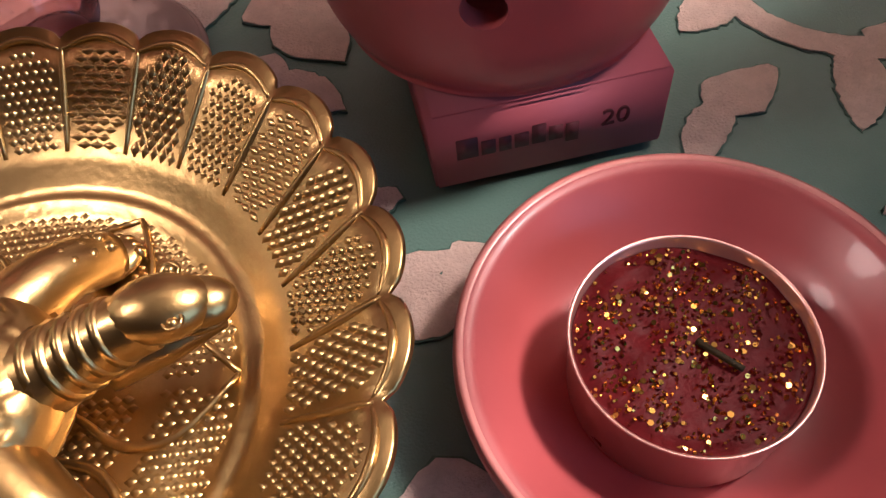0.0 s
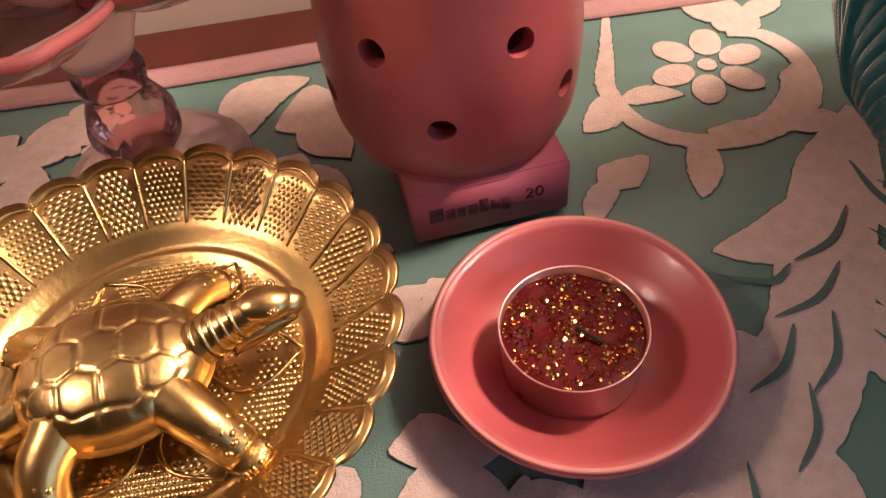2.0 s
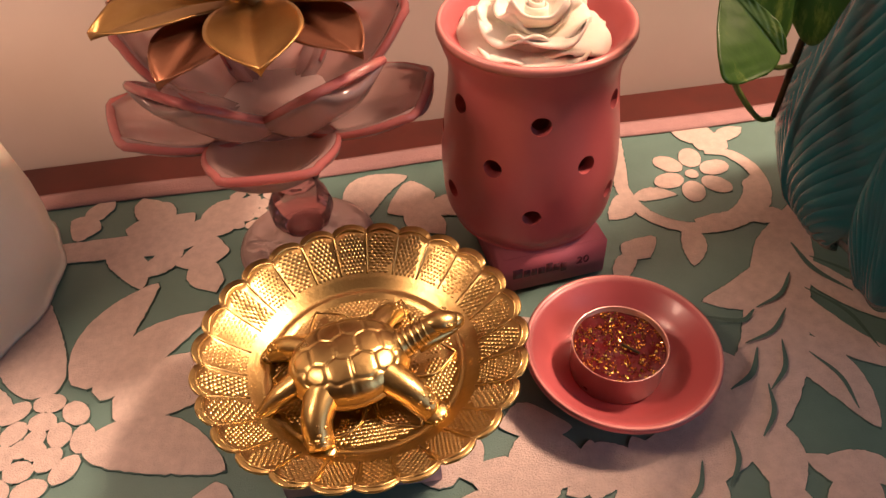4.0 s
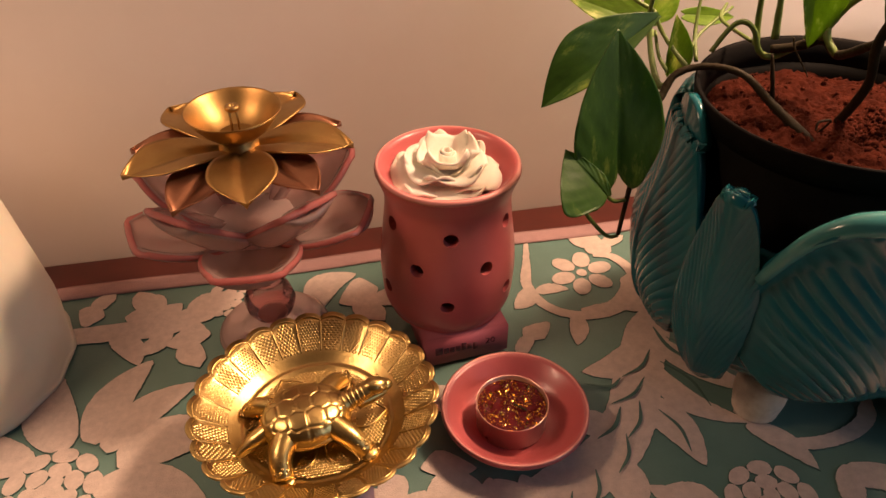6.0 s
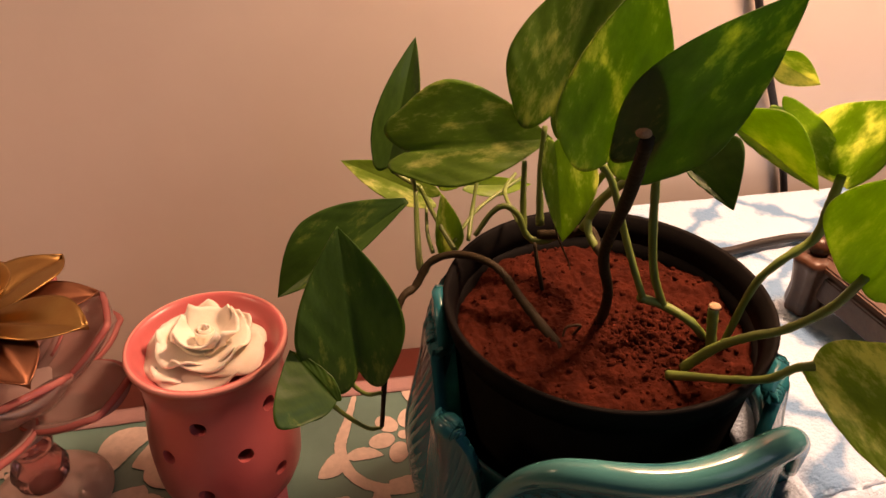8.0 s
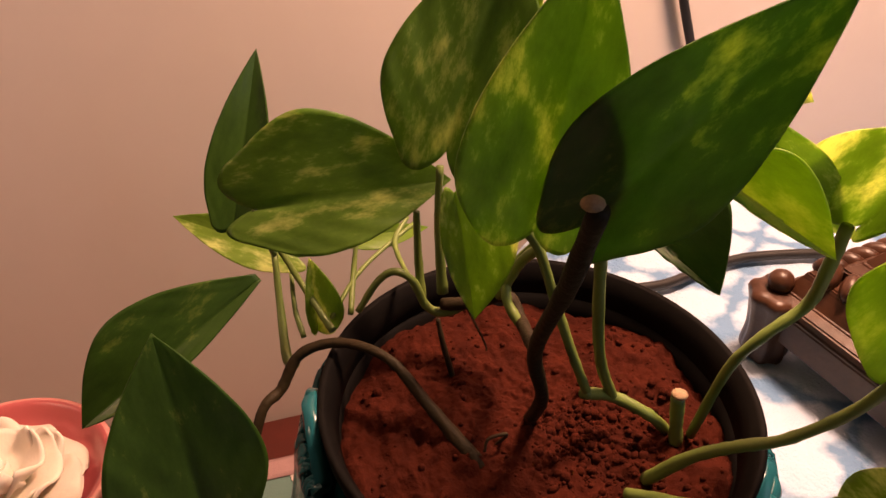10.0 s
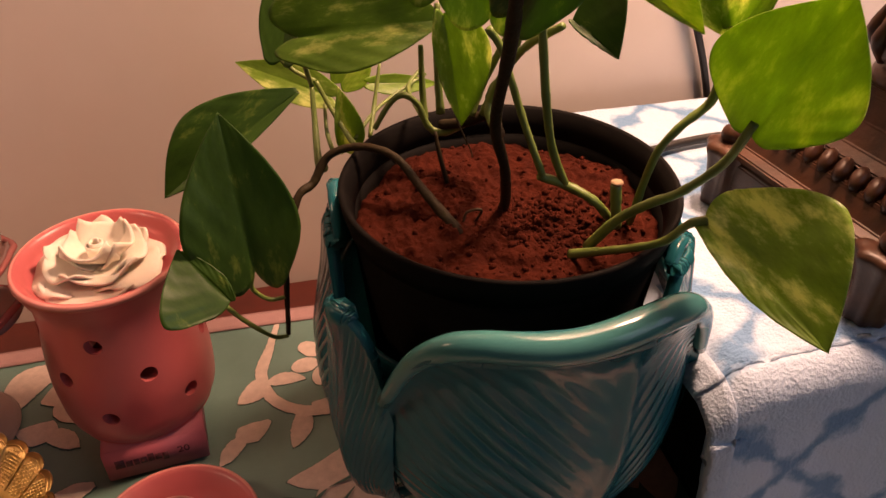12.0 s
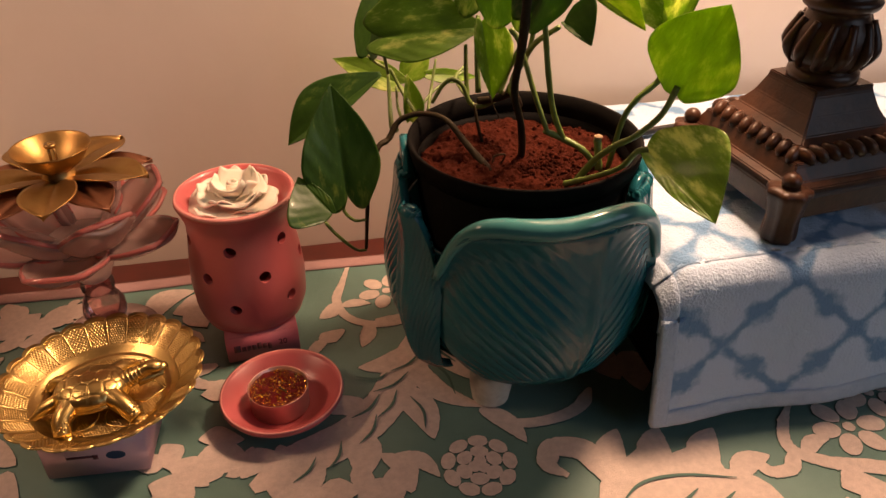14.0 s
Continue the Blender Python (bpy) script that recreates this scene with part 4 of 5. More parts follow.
for side in range(4):
    m = Matrix.Rotation(side * math.pi / 2, 4, "Z")
    for k in range(9):
        x = -0.0356 + 0.0089 * k
        bm = bmesh.new()
        blob(bm, m @ Vector((x, -0.0397, 0.048)), (0.0038, 0.0072, 0.0048), m @ Euler((0.35, 0, 0.45)).to_matrix().to_4x4(), 12)
        part("gadroon", bm, M_BRONZE, desk)
part("column", lathe(bmesh.new(), smooth_profile([(0, 0.076), (0.019, 0.0765), (0.023, 0.079), (0.023, 0.083), (0.0205, 0.086), (0.0245, 0.090), (0.0262, 0.098), (0.0245, 0.108), (0.0205, 0.114), (0.0195, 0.118), (0.0235, 0.121), (0.0245, 0.125), (0.021, 0.129), (0.026, 0.140), (0.031, 0.156), (0.033, 0.175), (0.029, 0.205), (0.019, 0.235), (0.012, 0.25), (0.010, 0.30), (0, 0.30)], 4), 72, lambda a, i, r, z: (0.88 * r, z)), M_BRONZE, desk)
for k in range(12):
    a = 2 * math.pi * k / 12
    bm = bmesh.new()
    tube(bm, [(0.0189 * math.cos(a), 0.0189 * math.sin(a), 0.087), (0.0238 * math.cos(a + 0.15), 0.0238 * math.sin(a + 0.15), 0.098), (0.0189 * math.cos(a + 0.3), 0.0189 * math.sin(a + 0.3), 0.114)], [0.0022, 0.0040, 0.0022], 8, 5)
    part("acanthus_rib", bm, M_BRONZE, desk)
    bm = bmesh.new()
    tube(bm, [(0.0194 * math.cos(a), 0.0194 * math.sin(a), 0.130), (0.0273 * math.cos(a), 0.0273 * math.sin(a), 0.154), (0.0295 * math.cos(a), 0.0295 * math.sin(a), 0.176), (0.0255 * math.cos(a), 0.0255 * math.sin(a), 0.206)], [0.0022, 0.0040, 0.0045, 0.0022], 8, 5)
    part("urn_rib", bm, M_BRONZE, desk)

cable = part("lamp_cable", tube(bmesh.new(), [(0.385, 0.075, TZ + 0.010), (0.380, 0.110, TZ + 0.0105), (0.335, 0.1246, TZ + 0.0105), (0.303, 0.1235, TZ + 0.0105), (0.275, 0.1175, TZ + 0.011), (0.250, 0.118, TZ + 0.0115), (0.232, 0.128, TZ - 0.004), (0.222, 0.150, TZ - 0.04), (0.220, 0.165, 0.02)], [0.0026, 0.0026], 10, 8), M_CABLE)
tagged(cable, "black lamp cable lying on the towel", "cable")
cable2 = part("wall_cable", tube(bmesh.new(), [(0.386, 0.2005, 0.02), (0.379, 0.2005, 0.05), (0.357, 0.2005, 0.125), (0.326, 0.2005, 0.198), (0.306, 0.2005, 0.25), (0.280, 0.2005, 0.34), (0.265, 0.2005, 0.50)], [0.0024, 0.0024], 10, 8), M_CABLE)
tagged(cable2, "black cable hanging down the wall", "cable")

# ---- pothos plant ----
plant = thing("pothos_plant", (QX, QY, SOILZ), "pothos plant with variegated green leaves growing in soil", "plant")


def add_stem(points, radii, material):
    bm = bmesh.new()
    shift = Vector((QX, QY, SOILZ))
    tube(bm, [Vector(p) - shift for p in points], [0.66 * r for r in radii], 10, 7, 0.16)
    return part("stem", bm, material, plant)


def add_leaf(base, tip, left, right, facing, material, fold_left, fold_right, droop, lobe, widest=0.30, start=0.62):
    """A heart-shaped blade from its stalk to its tip; left and right are its half widths."""
    b, t = Vector(base), Vector(tip)
    along = t - b
    length = along.length
    along.normalize()
    nrm = Vector(facing)
    nrm = (nrm - along * nrm.dot(along)).normalized()
    side = along.cross(nrm)
    seed = base[0] * 91 + base[2] * 57
    size = left + right

    def f(u, v):
        s = (u - 0.5) * 2
        a = abs(s)
        if v < widest:
            k = start + (1 - start) * math.sin(math.pi / 2 * v / widest)
        else:
            k = (1 - ((v - widest) / (1 - widest)) ** 1.75) ** 1.05
        w = (left if s < 0 else right) * k
        back = (1 - (1 - a / 0.55) ** 2 if a < 0.55 else 1 - 4.2 * (a - 0.55) ** 2) * max(0, 1 - v / 0.42) ** 1.4
        y = length * v - lobe * length * back
        wave = 0.022 * size * math.sin(v * 8 + seed + 2 * s) * a * k
        rib = 0.0045 * size * math.sin((v - 0.45 * a) * 34) * a * k
        mid = -0.016 * size * math.exp(-(s / 0.06) ** 2) * (1 - v)
        z = (fold_left if s < 0 else fold_right) * w * (0.6 * a + 0.4 * a * a) - droop * length * ((v - 0.5) ** 2 - 0.25) + wave + rib + mid
        return (s * w, y, z)
    bm = bmesh.new()
    sheet(bm, f, 32, 44, 0.0006)
    ob = part("leaf", bm, material, plant)
    m = Matrix((side, along, nrm)).transposed().to_4x4()
    m.translation = b - Vector((QX, QY, SOILZ))
    ob.matrix_basis = m
    return ob


add_leaf((0.0560, 0.0350, 0.1330), (0.0520, 0.0500, 0.1990), 0.0249, 0.0221, (0.06, -0.86, 0.51), M_LEAF_DARK, 0.16, 0.16, 0.05, 0.13)
add_leaf((0.0455, 0.0215, 0.1305), (0.0278, 0.0353, 0.1493), 0.0255, 0.0050, (0.23, -0.67, 0.71), M_LEAF_DARK, 0.12, 0.4, 0.08, 0.04, 0.34, 0.40)
add_leaf((0.0840, 0.0750, 0.1930), (0.0237, 0.0614, 0.1576), 0.0060, 0.0200, (-0.16, -0.86, 0.49), M_LEAF_DARK, 0.8, 0.2, 0.12, 0.0, 0.58, 0.10)
add_leaf((0.0860, 0.0860, 0.2120), (0.1490, 0.0780, 0.2170), 0.0284, 0.0174, (-0.14, -0.87, 0.47), M_LEAF_MID, 0.22, 0.22, 0.16, 0.15)
add_leaf((0.0790, 0.1060, 0.1950), (0.0960, 0.1280, 0.2490), 0.0117, 0.0092, (-0.02, -0.92, 0.40), M_LEAF_DARK, 0.35, 0.5, 0.04, 0.05)
add_leaf((0.1000, 0.1150, 0.1710), (0.0576, 0.1370, 0.1840), 0.0096, 0.0096, (0.01, -0.86, 0.51), M_LEAF_PALE, 0.25, 0.25, 0.1, 0.1)
add_leaf((0.1460, 0.0750, 0.2290), (0.1690, 0.0850, 0.2930), 0.0257, 0.0232, (-0.33, -0.89, 0.30), M_LEAF_MID, 0.15, 0.15, 0.05, 0.12)
add_leaf((0.1460, 0.0100, 0.2400), (0.1490, 0.0000, 0.3090), 0.0199, 0.0161, (-0.39, -0.85, 0.34), M_LEAF_MID, 0.35, 0.35, 0.08, 0.06)
add_leaf((0.1540, 0.0000, 0.2470), (0.1750, -0.0350, 0.3100), 0.0176, 0.0151, (-0.48, -0.81, 0.34), M_LEAF_DARK, 0.2, 0.2, 0.08, 0.13)
add_leaf((0.1710, 0.0000, 0.2410), (0.1800, -0.0180, 0.2340), 0.0178, 0.0017, (-0.50, -0.70, 0.51), M_LEAF_DARK, 0.25, 0.8, 0.1, 0.05)
add_leaf((0.1840, -0.0030, 0.2560), (0.2060, -0.0220, 0.2410), 0.0130, 0.0020, (-0.60, -0.67, 0.44), M_LEAF_LIGHT, 0.3, 0.8, 0.08, 0.05)
add_leaf((0.2050, 0.0060, 0.2580), (0.2380, 0.0000, 0.2260), 0.0072, 0.0075, (-0.64, -0.65, 0.41), M_LEAF_PALE, 0.2, 0.2, 0.08, 0.08)
add_leaf((0.2090, 0.0220, 0.2690), (0.2230, 0.0140, 0.2620), 0.0058, 0.0058, (-0.62, -0.72, 0.31), M_LEAF_PALE, 0.2, 0.2, 0.05, 0.08)
add_leaf((0.2310, -0.0050, 0.2350), (0.2340, -0.0220, 0.2700), 0.0219, 0.0054, (-0.71, -0.59, 0.38), M_LEAF_PALE, 0.2, 0.4, 0.08, 0.12)
add_leaf((0.2190, -0.0390, 0.2130), (0.2320, -0.0500, 0.2600), 0.0250, 0.0222, (-0.61, -0.71, 0.35), M_LEAF_LIGHT, 0.16, 0.16, 0.08, 0.02, 0.42, 0.30)
add_leaf((0.2020, -0.0490, 0.1890), (0.2170, -0.0980, 0.1740), 0.0310, 0.0060, (-0.55, -0.60, 0.58), M_LEAF_PALE, 0.22, 0.45, 0.10, 0.06, 0.48, 0.45)
add_leaf((0.1400, 0.0500, 0.2290), (0.1470, 0.0470, 0.1830), 0.0161, 0.0060, (-0.26, -0.80, 0.54), M_LEAF_PALE, 0.3, 0.3, 0.1, 0.06)
add_leaf((0.1020, 0.0880, 0.1560), (0.1020, 0.0920, 0.1860), 0.0034, 0.0101, (-0.07, -0.81, 0.58), M_LEAF_PALE, 0.4, 0.3, 0.1, 0.06)
add_leaf((0.1200, 0.1150, 0.1760), (0.1560, 0.1250, 0.1680), 0.0042, 0.0060, (-0.18, -0.84, 0.52), M_LEAF_LIGHT, 0.3, 0.3, 0.1, 0.1)
add_leaf((0.1640, 0.0900, 0.2530), (0.1750, 0.0900, 0.3030), 0.0130, 0.0130, (-0.37, -0.89, 0.27), M_LEAF_LIGHT, 0.2, 0.2, 0.05, 0.1)
add_leaf((0.1070, 0.1300, 0.1710), (0.1240, 0.1350, 0.1870), 0.0100, 0.0100, (-0.13, -0.93, 0.35), M_LEAF_LIGHT, 0.2, 0.2, 0.10, 0.1)
add_stem([(0.086, 0.086, 0.212), (0.088, 0.092, 0.200), (0.091, 0.100, 0.184)], [0.0016, 0.0018, 0.0018], M_STEM)
add_stem([(0.079, 0.106, 0.195), (0.085, 0.103, 0.190), (0.093, 0.100, 0.186)], [0.0014, 0.0016, 0.0016], M_STEM)
add_stem([(0.143, 0.014, 0.151), (0.160, 0.028, 0.151), (0.155, 0.012, 0.180), (0.149, 0.008, 0.203), (0.148, -0.006, 0.235), (0.146, -0.017, 0.262)], [0.0035, 0.0034, 0.0030, 0.0032, 0.0036, 0.0036], M_BARK)
add_stem([(0.139, 0.015, 0.151), (0.128, 0.035, 0.162), (0.119, 0.050, 0.171), (0.106, 0.062, 0.171), (0.093, 0.066, 0.166), (0.085, 0.062, 0.156), (0.077, 0.056, 0.152), (0.069, 0.045, 0.127), (0.065, 0.042, 0.090)], [0.0042, 0.0030, 0.0026, 0.0026, 0.0028, 0.0030, 0.0026, 0.0020, 0.0016], M_BARK)
add_stem([(0.065, 0.042, 0.089), (0.058, 0.041, 0.091), (0.047, 0.040, 0.104), (0.041, 0.039, 0.114)], [0.0014, 0.0016, 0.0018], M_STEM)
add_stem([(0.067, 0.043, 0.111), (0.059, 0.042, 0.112), (0.053, 0.041, 0.120), (0.054, 0.040, 0.128)], [0.0014, 0.0016, 0.0018], M_STEM)
add_stem([(0.172, 0.014, 0.173), (0.166, 0.016, 0.189), (0.161, 0.020, 0.205), (0.155, 0.023, 0.224), (0.150, 0.024, 0.232)], [0.0024, 0.0024, 0.0022, 0.0024], M_STEM)
add_stem([(0.182, 0.016, 0.168), (0.174, 0.014, 0.187), (0.169, 0.012, 0.209), (0.164, 0.008, 0.236), (0.162, 0.006, 0.246)], [0.0026, 0.0026, 0.0025, 0.0025], M_STEM)
add_stem([(0.170, 0.014, 0.175), (0.182, 0.016, 0.168), (0.192, 0.010, 0.163), (0.202, 0.011, 0.151)], [0.0028, 0.0030, 0.0030, 0.0028], M_STEM)
add_stem([(0.202, 0.006, 0.151), (0.201, 0.007, 0.160), (0.200, 0.008, 0.170)], [0.0034, 0.0032, 0.0036], M_STEM)
add_stem([(0.208, 0.007, 0.151), (0.212, 0.004, 0.182), (0.218, 0.001, 0.196), (0.228, -0.001, 0.207), (0.228, -0.003, 0.221), (0.228, -0.004, 0.235)], [0.0024, 0.0024, 0.0026, 0.0028, 0.0030, 0.0026], M_STEM)
add_stem([(0.185, -0.004, 0.151), (0.192, -0.012, 0.168), (0.199, -0.020, 0.179), (0.206, -0.027, 0.187), (0.215, -0.034, 0.201), (0.218, -0.040, 0.218)], [0.0034, 0.0030, 0.0026, 0.0025, 0.0025, 0.0024], M_STEM)
add_stem([(0.177, -0.007, 0.151), (0.184, -0.018, 0.159), (0.190, -0.030, 0.168), (0.195, -0.040, 0.177), (0.198, -0.047, 0.188), (0.203, -0.049, 0.190)], [0.0030, 0.0024, 0.0022, 0.0022, 0.0026], M_STEM)
add_stem([(0.139, 0.060, 0.175), (0.140, 0.057, 0.166), (0.143, 0.055, 0.152)], [0.0011, 0.0016, 0.0016], M_BARK)
add_stem([(0.115, 0.075, 0.172), (0.122, 0.075, 0.183), (0.128, 0.074, 0.187), (0.134, 0.072, 0.183), (0.138, 0.070, 0.173), (0.144, 0.068, 0.170), (0.153, 0.066, 0.174)], [0.0018, 0.0020, 0.0022, 0.0022, 0.0026, 0.0026], M_STEM)
add_stem([(0.143, 0.068, 0.174), (0.152, 0.062, 0.177), (0.162, 0.056, 0.182), (0.163, 0.045, 0.179), (0.151, 0.012, 0.199)], [0.0032, 0.0036, 0.0034, 0.0030], M_BARK)
add_stem([(0.137, 0.078, 0.207), (0.137, 0.076, 0.190), (0.137, 0.072, 0.175)], [0.0018, 0.0022, 0.0028], M_STEM)
add_stem([(0.143, 0.072, 0.226), (0.142, 0.070, 0.205), (0.143, 0.067, 0.180)], [0.0018, 0.0020, 0.0030], M_STEM)
add_stem([(0.091, 0.100, 0.184), (0.090, 0.090, 0.169), (0.089, 0.075, 0.158), (0.091, 0.070, 0.158)], [0.0018, 0.0022, 0.0028, 0.0030], M_STEM)
add_stem([(0.093, 0.100, 0.186), (0.098, 0.095, 0.175), (0.103, 0.085, 0.167), (0.106, 0.078, 0.163)], [0.0016, 0.0018, 0.0020], M_STEM)
add_stem([(0.096, 0.100, 0.175), (0.095, 0.090, 0.166), (0.096, 0.080, 0.161)], [0.0012, 0.0015, 0.0016], M_STEM)
add_stem([(0.124, 0.110, 0.188), (0.119, 0.100, 0.172), (0.114, 0.085, 0.163)], [0.0012, 0.0016, 0.0018], M_STEM)
add_stem([(0.107, 0.085, 0.163), (0.122, 0.100, 0.171), (0.147, 0.115, 0.178)], [0.0014, 0.0013, 0.0012], M_STEM)
add_stem([(0.145, 0.118, 0.179), (0.138, 0.110, 0.176), (0.136, 0.100, 0.175), (0.136, 0.075, 0.176)], [0.0012, 0.0018, 0.0016, 0.0016], M_STEM)
add_stem([(0.154, 0.058, 0.182), (0.160, 0.060, 0.196), (0.165, 0.050, 0.216), (0.166, 0.040, 0.229)], [0.0030, 0.0024, 0.0020], M_STEM)
add_stem([(0.159, 0.056, 0.183), (0.164, 0.050, 0.201), (0.166, 0.030, 0.221), (0.173, 0.012, 0.235)], [0.0030, 0.0026, 0.0022], M_STEM)
add_stem([(0.162, 0.045, 0.179), (0.160, 0.052, 0.185), (0.162, 0.055, 0.194), (0.168, 0.050, 0.207), (0.166, 0.030, 0.235)], [0.0026, 0.0026, 0.0022, 0.0020], M_STEM)
add_stem([(0.148, 0.060, 0.183), (0.149, 0.058, 0.178), (0.152, 0.050, 0.170), (0.152, 0.047, 0.168)], [0.0008, 0.0006, 0.0005], M_BARK)
add_stem([(0.146, 0.022, 0.151), (0.148, 0.018, 0.160), (0.142, 0.018, 0.160), (0.140, 0.016, 0.157)], [0.0008, 0.0009, 0.0007], M_BARK)
shift = Vector((QX, QY, SOILZ))
part("cut_end", blob(bmesh.new(), Vector((0.1446, -0.0166, 0.2635)) - shift, (0.0026, 0.0024, 0.0015), None, 12), M_CUT, plant, "pale cut stem end")
part("cut_end", blob(bmesh.new(), Vector((0.2003, 0.0079, 0.1712)) - shift, (0.0027, 0.0025, 0.0012), None, 12), M_CUT, plant, "pale cut stem end")

# ---- woven pattern of the tablecloth ----
LAYER = [0]


def motif(name, left, right):
    """A raised cream figure between two edge lines, with a darker stitched edge round it."""
    LAYER[0] += 1
    step = 0.0000035 * LAYER[0]
    n = len(left)
    for nm, grow, z, m in (("stitched_edge", 0.00045, -0.00150 + step, M_STITCH), (name, 0.0, -0.00125 + step, M_CREAM)):
        bm = bmesh.new()
        rows = []
        for i in range(n):
            a, b = Vector(left[i]), Vector(right[i])
            d = (a - b).normalized() if (a - b).length > 1e-7 else Vector((0, 1))
            e = Vector((0, 0))
            if grow and i in (0, n - 1):
                q = Vector(left[1]) + Vector(right[1]) - Vector(left[0]) - Vector(right[0]) if i == 0 else Vector(left[-2]) + Vector(right[-2]) - Vector(left[-1]) - Vector(right[-1])
                e = -q.normalized() * grow
            g = grow * (1 + 0.5 * math.sin(i * 2.1))
            a = a + d * 0.0007 * noise.noise(Vector((a.x * 600, a.y * 600, 1)))
            b = b - d * 0.0007 * noise.noise(Vector((b.x * 600, b.y * 600, 2)))
            a, b = a + d * g + e, b - d * g + e
            rows.append([bm.verts.new((a.x, a.y, -0.0022)), bm.verts.new((a.x, a.y, z)), bm.verts.new((b.x, b.y, z)), bm.verts.new((b.x, b.y, -0.0022))])
        for r, s in zip(rows, rows[1:]):
            for k in range(3):
                bm.faces.new((r[k], r[k + 1], s[k + 1], s[k]))
        part(nm, bm, m, cloth, smooth=False)


def swirl(name, points, w0, w1, lobes=0):
    """A band along a curve, from width w0 to w1, with a round end; lobes give it a toothed outer side."""
    line = spline([(x, y, 0) for x, y in points], 14)
    a, b = [], []
    m = len(line)
    for i, p in enumerate(line):
        d = (line[min(i + 1, m - 1)] - line[max(i - 1, 0)]).normalized()
        t = i / (m - 1)
        w = (w0 + (w1 - w0) * t) / 2 * min(1, 0.35 + 4 * t, 0.25 + 6 * (1 - t))
        k = 1 + (0.55 * abs(math.sin(lobes * math.pi * t)) if lobes else 0)
        a.append((p.x - d.y * w * k, p.y + d.x * w * k))
        b.append((p.x + d.y * w, p.y - d.x * w))
    motif(name, a, b)


def leafm(x, y, deg, length, width, bend=0.25, lobes=0, name="leaf_figure"):
    a = radians(deg)
    left, right = [], []
    steps = 30 if not lobes else 12 * lobes
    for i in range(steps + 1):
        t = i / steps
        w = width / 2 * math.sin(math.pi * min(1, 0.06 + 0.94 * t ** 0.8)) ** 0.7
        if lobes:
            ph = (lobes * t) % 1
            w *= 0.60 + 0.62 * min(1.0, ph / 0.72, (1 - ph) / 0.28) ** 0.8
        cx, cy = length * t, bend * length * math.sin(math.pi * t * 0.9) * 0.5
        left.append((cx, cy + w))
        right.append((cx, cy - w))

    def put(p):
        return (x + p[0] * math.cos(a) - p[1] * math.sin(a), y + p[0] * math.sin(a) + p[1] * math.cos(a))
    motif(name, [put(p) for p in left], [put(p) for p in right])


def oval(name, cx, cy, ax, ay, bx, by):
    """An oval with the half axes (ax, ay) and (bx, by)."""
    qs = [math.pi * j / 10 for j in range(11)]
    motif(name, [(cx + ax * math.cos(q) + bx * math.sin(q), cy + ay * math.cos(q) + by * math.sin(q)) for q in qs], [(cx + ax * math.cos(q) - bx * math.sin(q), cy + ay * math.cos(q) - by * math.sin(q)) for q in qs])


def blossom(x, y, r, n, turn=0.0):
    for k in range(n):
        c, q = math.cos(radians(turn + 360 / n * k)), math.sin(radians(turn + 360 / n * k))
        oval("blossom_petal", x + 0.63 * r * c, y + 0.63 * r * q, 0.37 * r * c, 0.37 * r * q, -0.27 * r * q, 0.27 * r * c)
    oval("blossom_centre", x, y, 0.16 * r, 0, 0, 0.16 * r)


def peony(x, y, r):
    for ring, (n, rr, w) in enumerate(((9, 1.0, 0.55), (6, 0.62, 0.48), (3, 0.30, 0.34))):
        for k in range(n):
            a = 2 * math.pi * (k + 0.3 * ring) / n
            oval("peony_petal", x + (rr - 0.16) * r * math.cos(a), y + (rr - 0.16) * r * math.sin(a), 0.20 * r * math.cos(a), 0.20 * r * math.sin(a), -w * 0.52 * r * math.sin(a), w * 0.52 * r * math.cos(a))


def vein(points, w):
    """A thin line of green thread over a figure."""
    line = spline([(x, y, 0) for x, y in points], 8)
    bm = bmesh.new()
    rows = []
    m = len(line)
    for i, p in enumerate(line):
        d = (line[min(i + 1, m - 1)] - line[max(i - 1, 0)]).normalized()
        k = w / 2 * math.sin(math.pi * (0.08 + 0.84 * i / (m - 1)))
        rows.append([bm.verts.new((p.x - d.y * k, p.y + d.x * k, -0.00018)), bm.verts.new((p.x + d.y * k, p.y - d.x * k, -0.00018))])
    for r, q in zip(rows, rows[1:]):
        bm.faces.new((r[0], r[1], q[1], q[0]))
    part("vein_thread", bm, M_STITCH, cloth, smooth=False)


# scroll with a six-petalled flower
blossom(0.0830, 0.1180, 0.0225, 6, 12)
swirl("scroll", [(0.056, 0.160), (0.049, 0.135), (0.043, 0.112), (0.050, 0.090), (0.068, 0.078), (0.090, 0.078), (0.110, 0.090), (0.1165, 0.112), (0.110, 0.130), (0.097, 0.134)], 0.0070, 0.0075)
swirl("scroll", [(0.070, 0.082), (0.092, 0.082), (0.108, 0.096), (0.114, 0.110)], 0.009, 0.013)
leafm(0.044, 0.108, -135, 0.022, 0.014, 0.2, 0)
leafm(0.047, 0.106, -8, 0.022, 0.010, 0.2, 0)
leafm(0.066, 0.078, -110, 0.026, 0.012, 0.1, 0)
leafm(0.098, 0.080, -20, 0.022, 0.012, 0.3, 0)
leafm(0.046, 0.076, -134, 0.038, 0.013, -0.2, 2)
leafm(0.098, 0.134, 30, 0.034, 0.014, 0.2, 2)
leafm(0.098, 0.136, 80, 0.026, 0.014, -0.2, 0)
leafm(0.104, 0.146, 140, 0.022, 0.014, 0.2, 0)
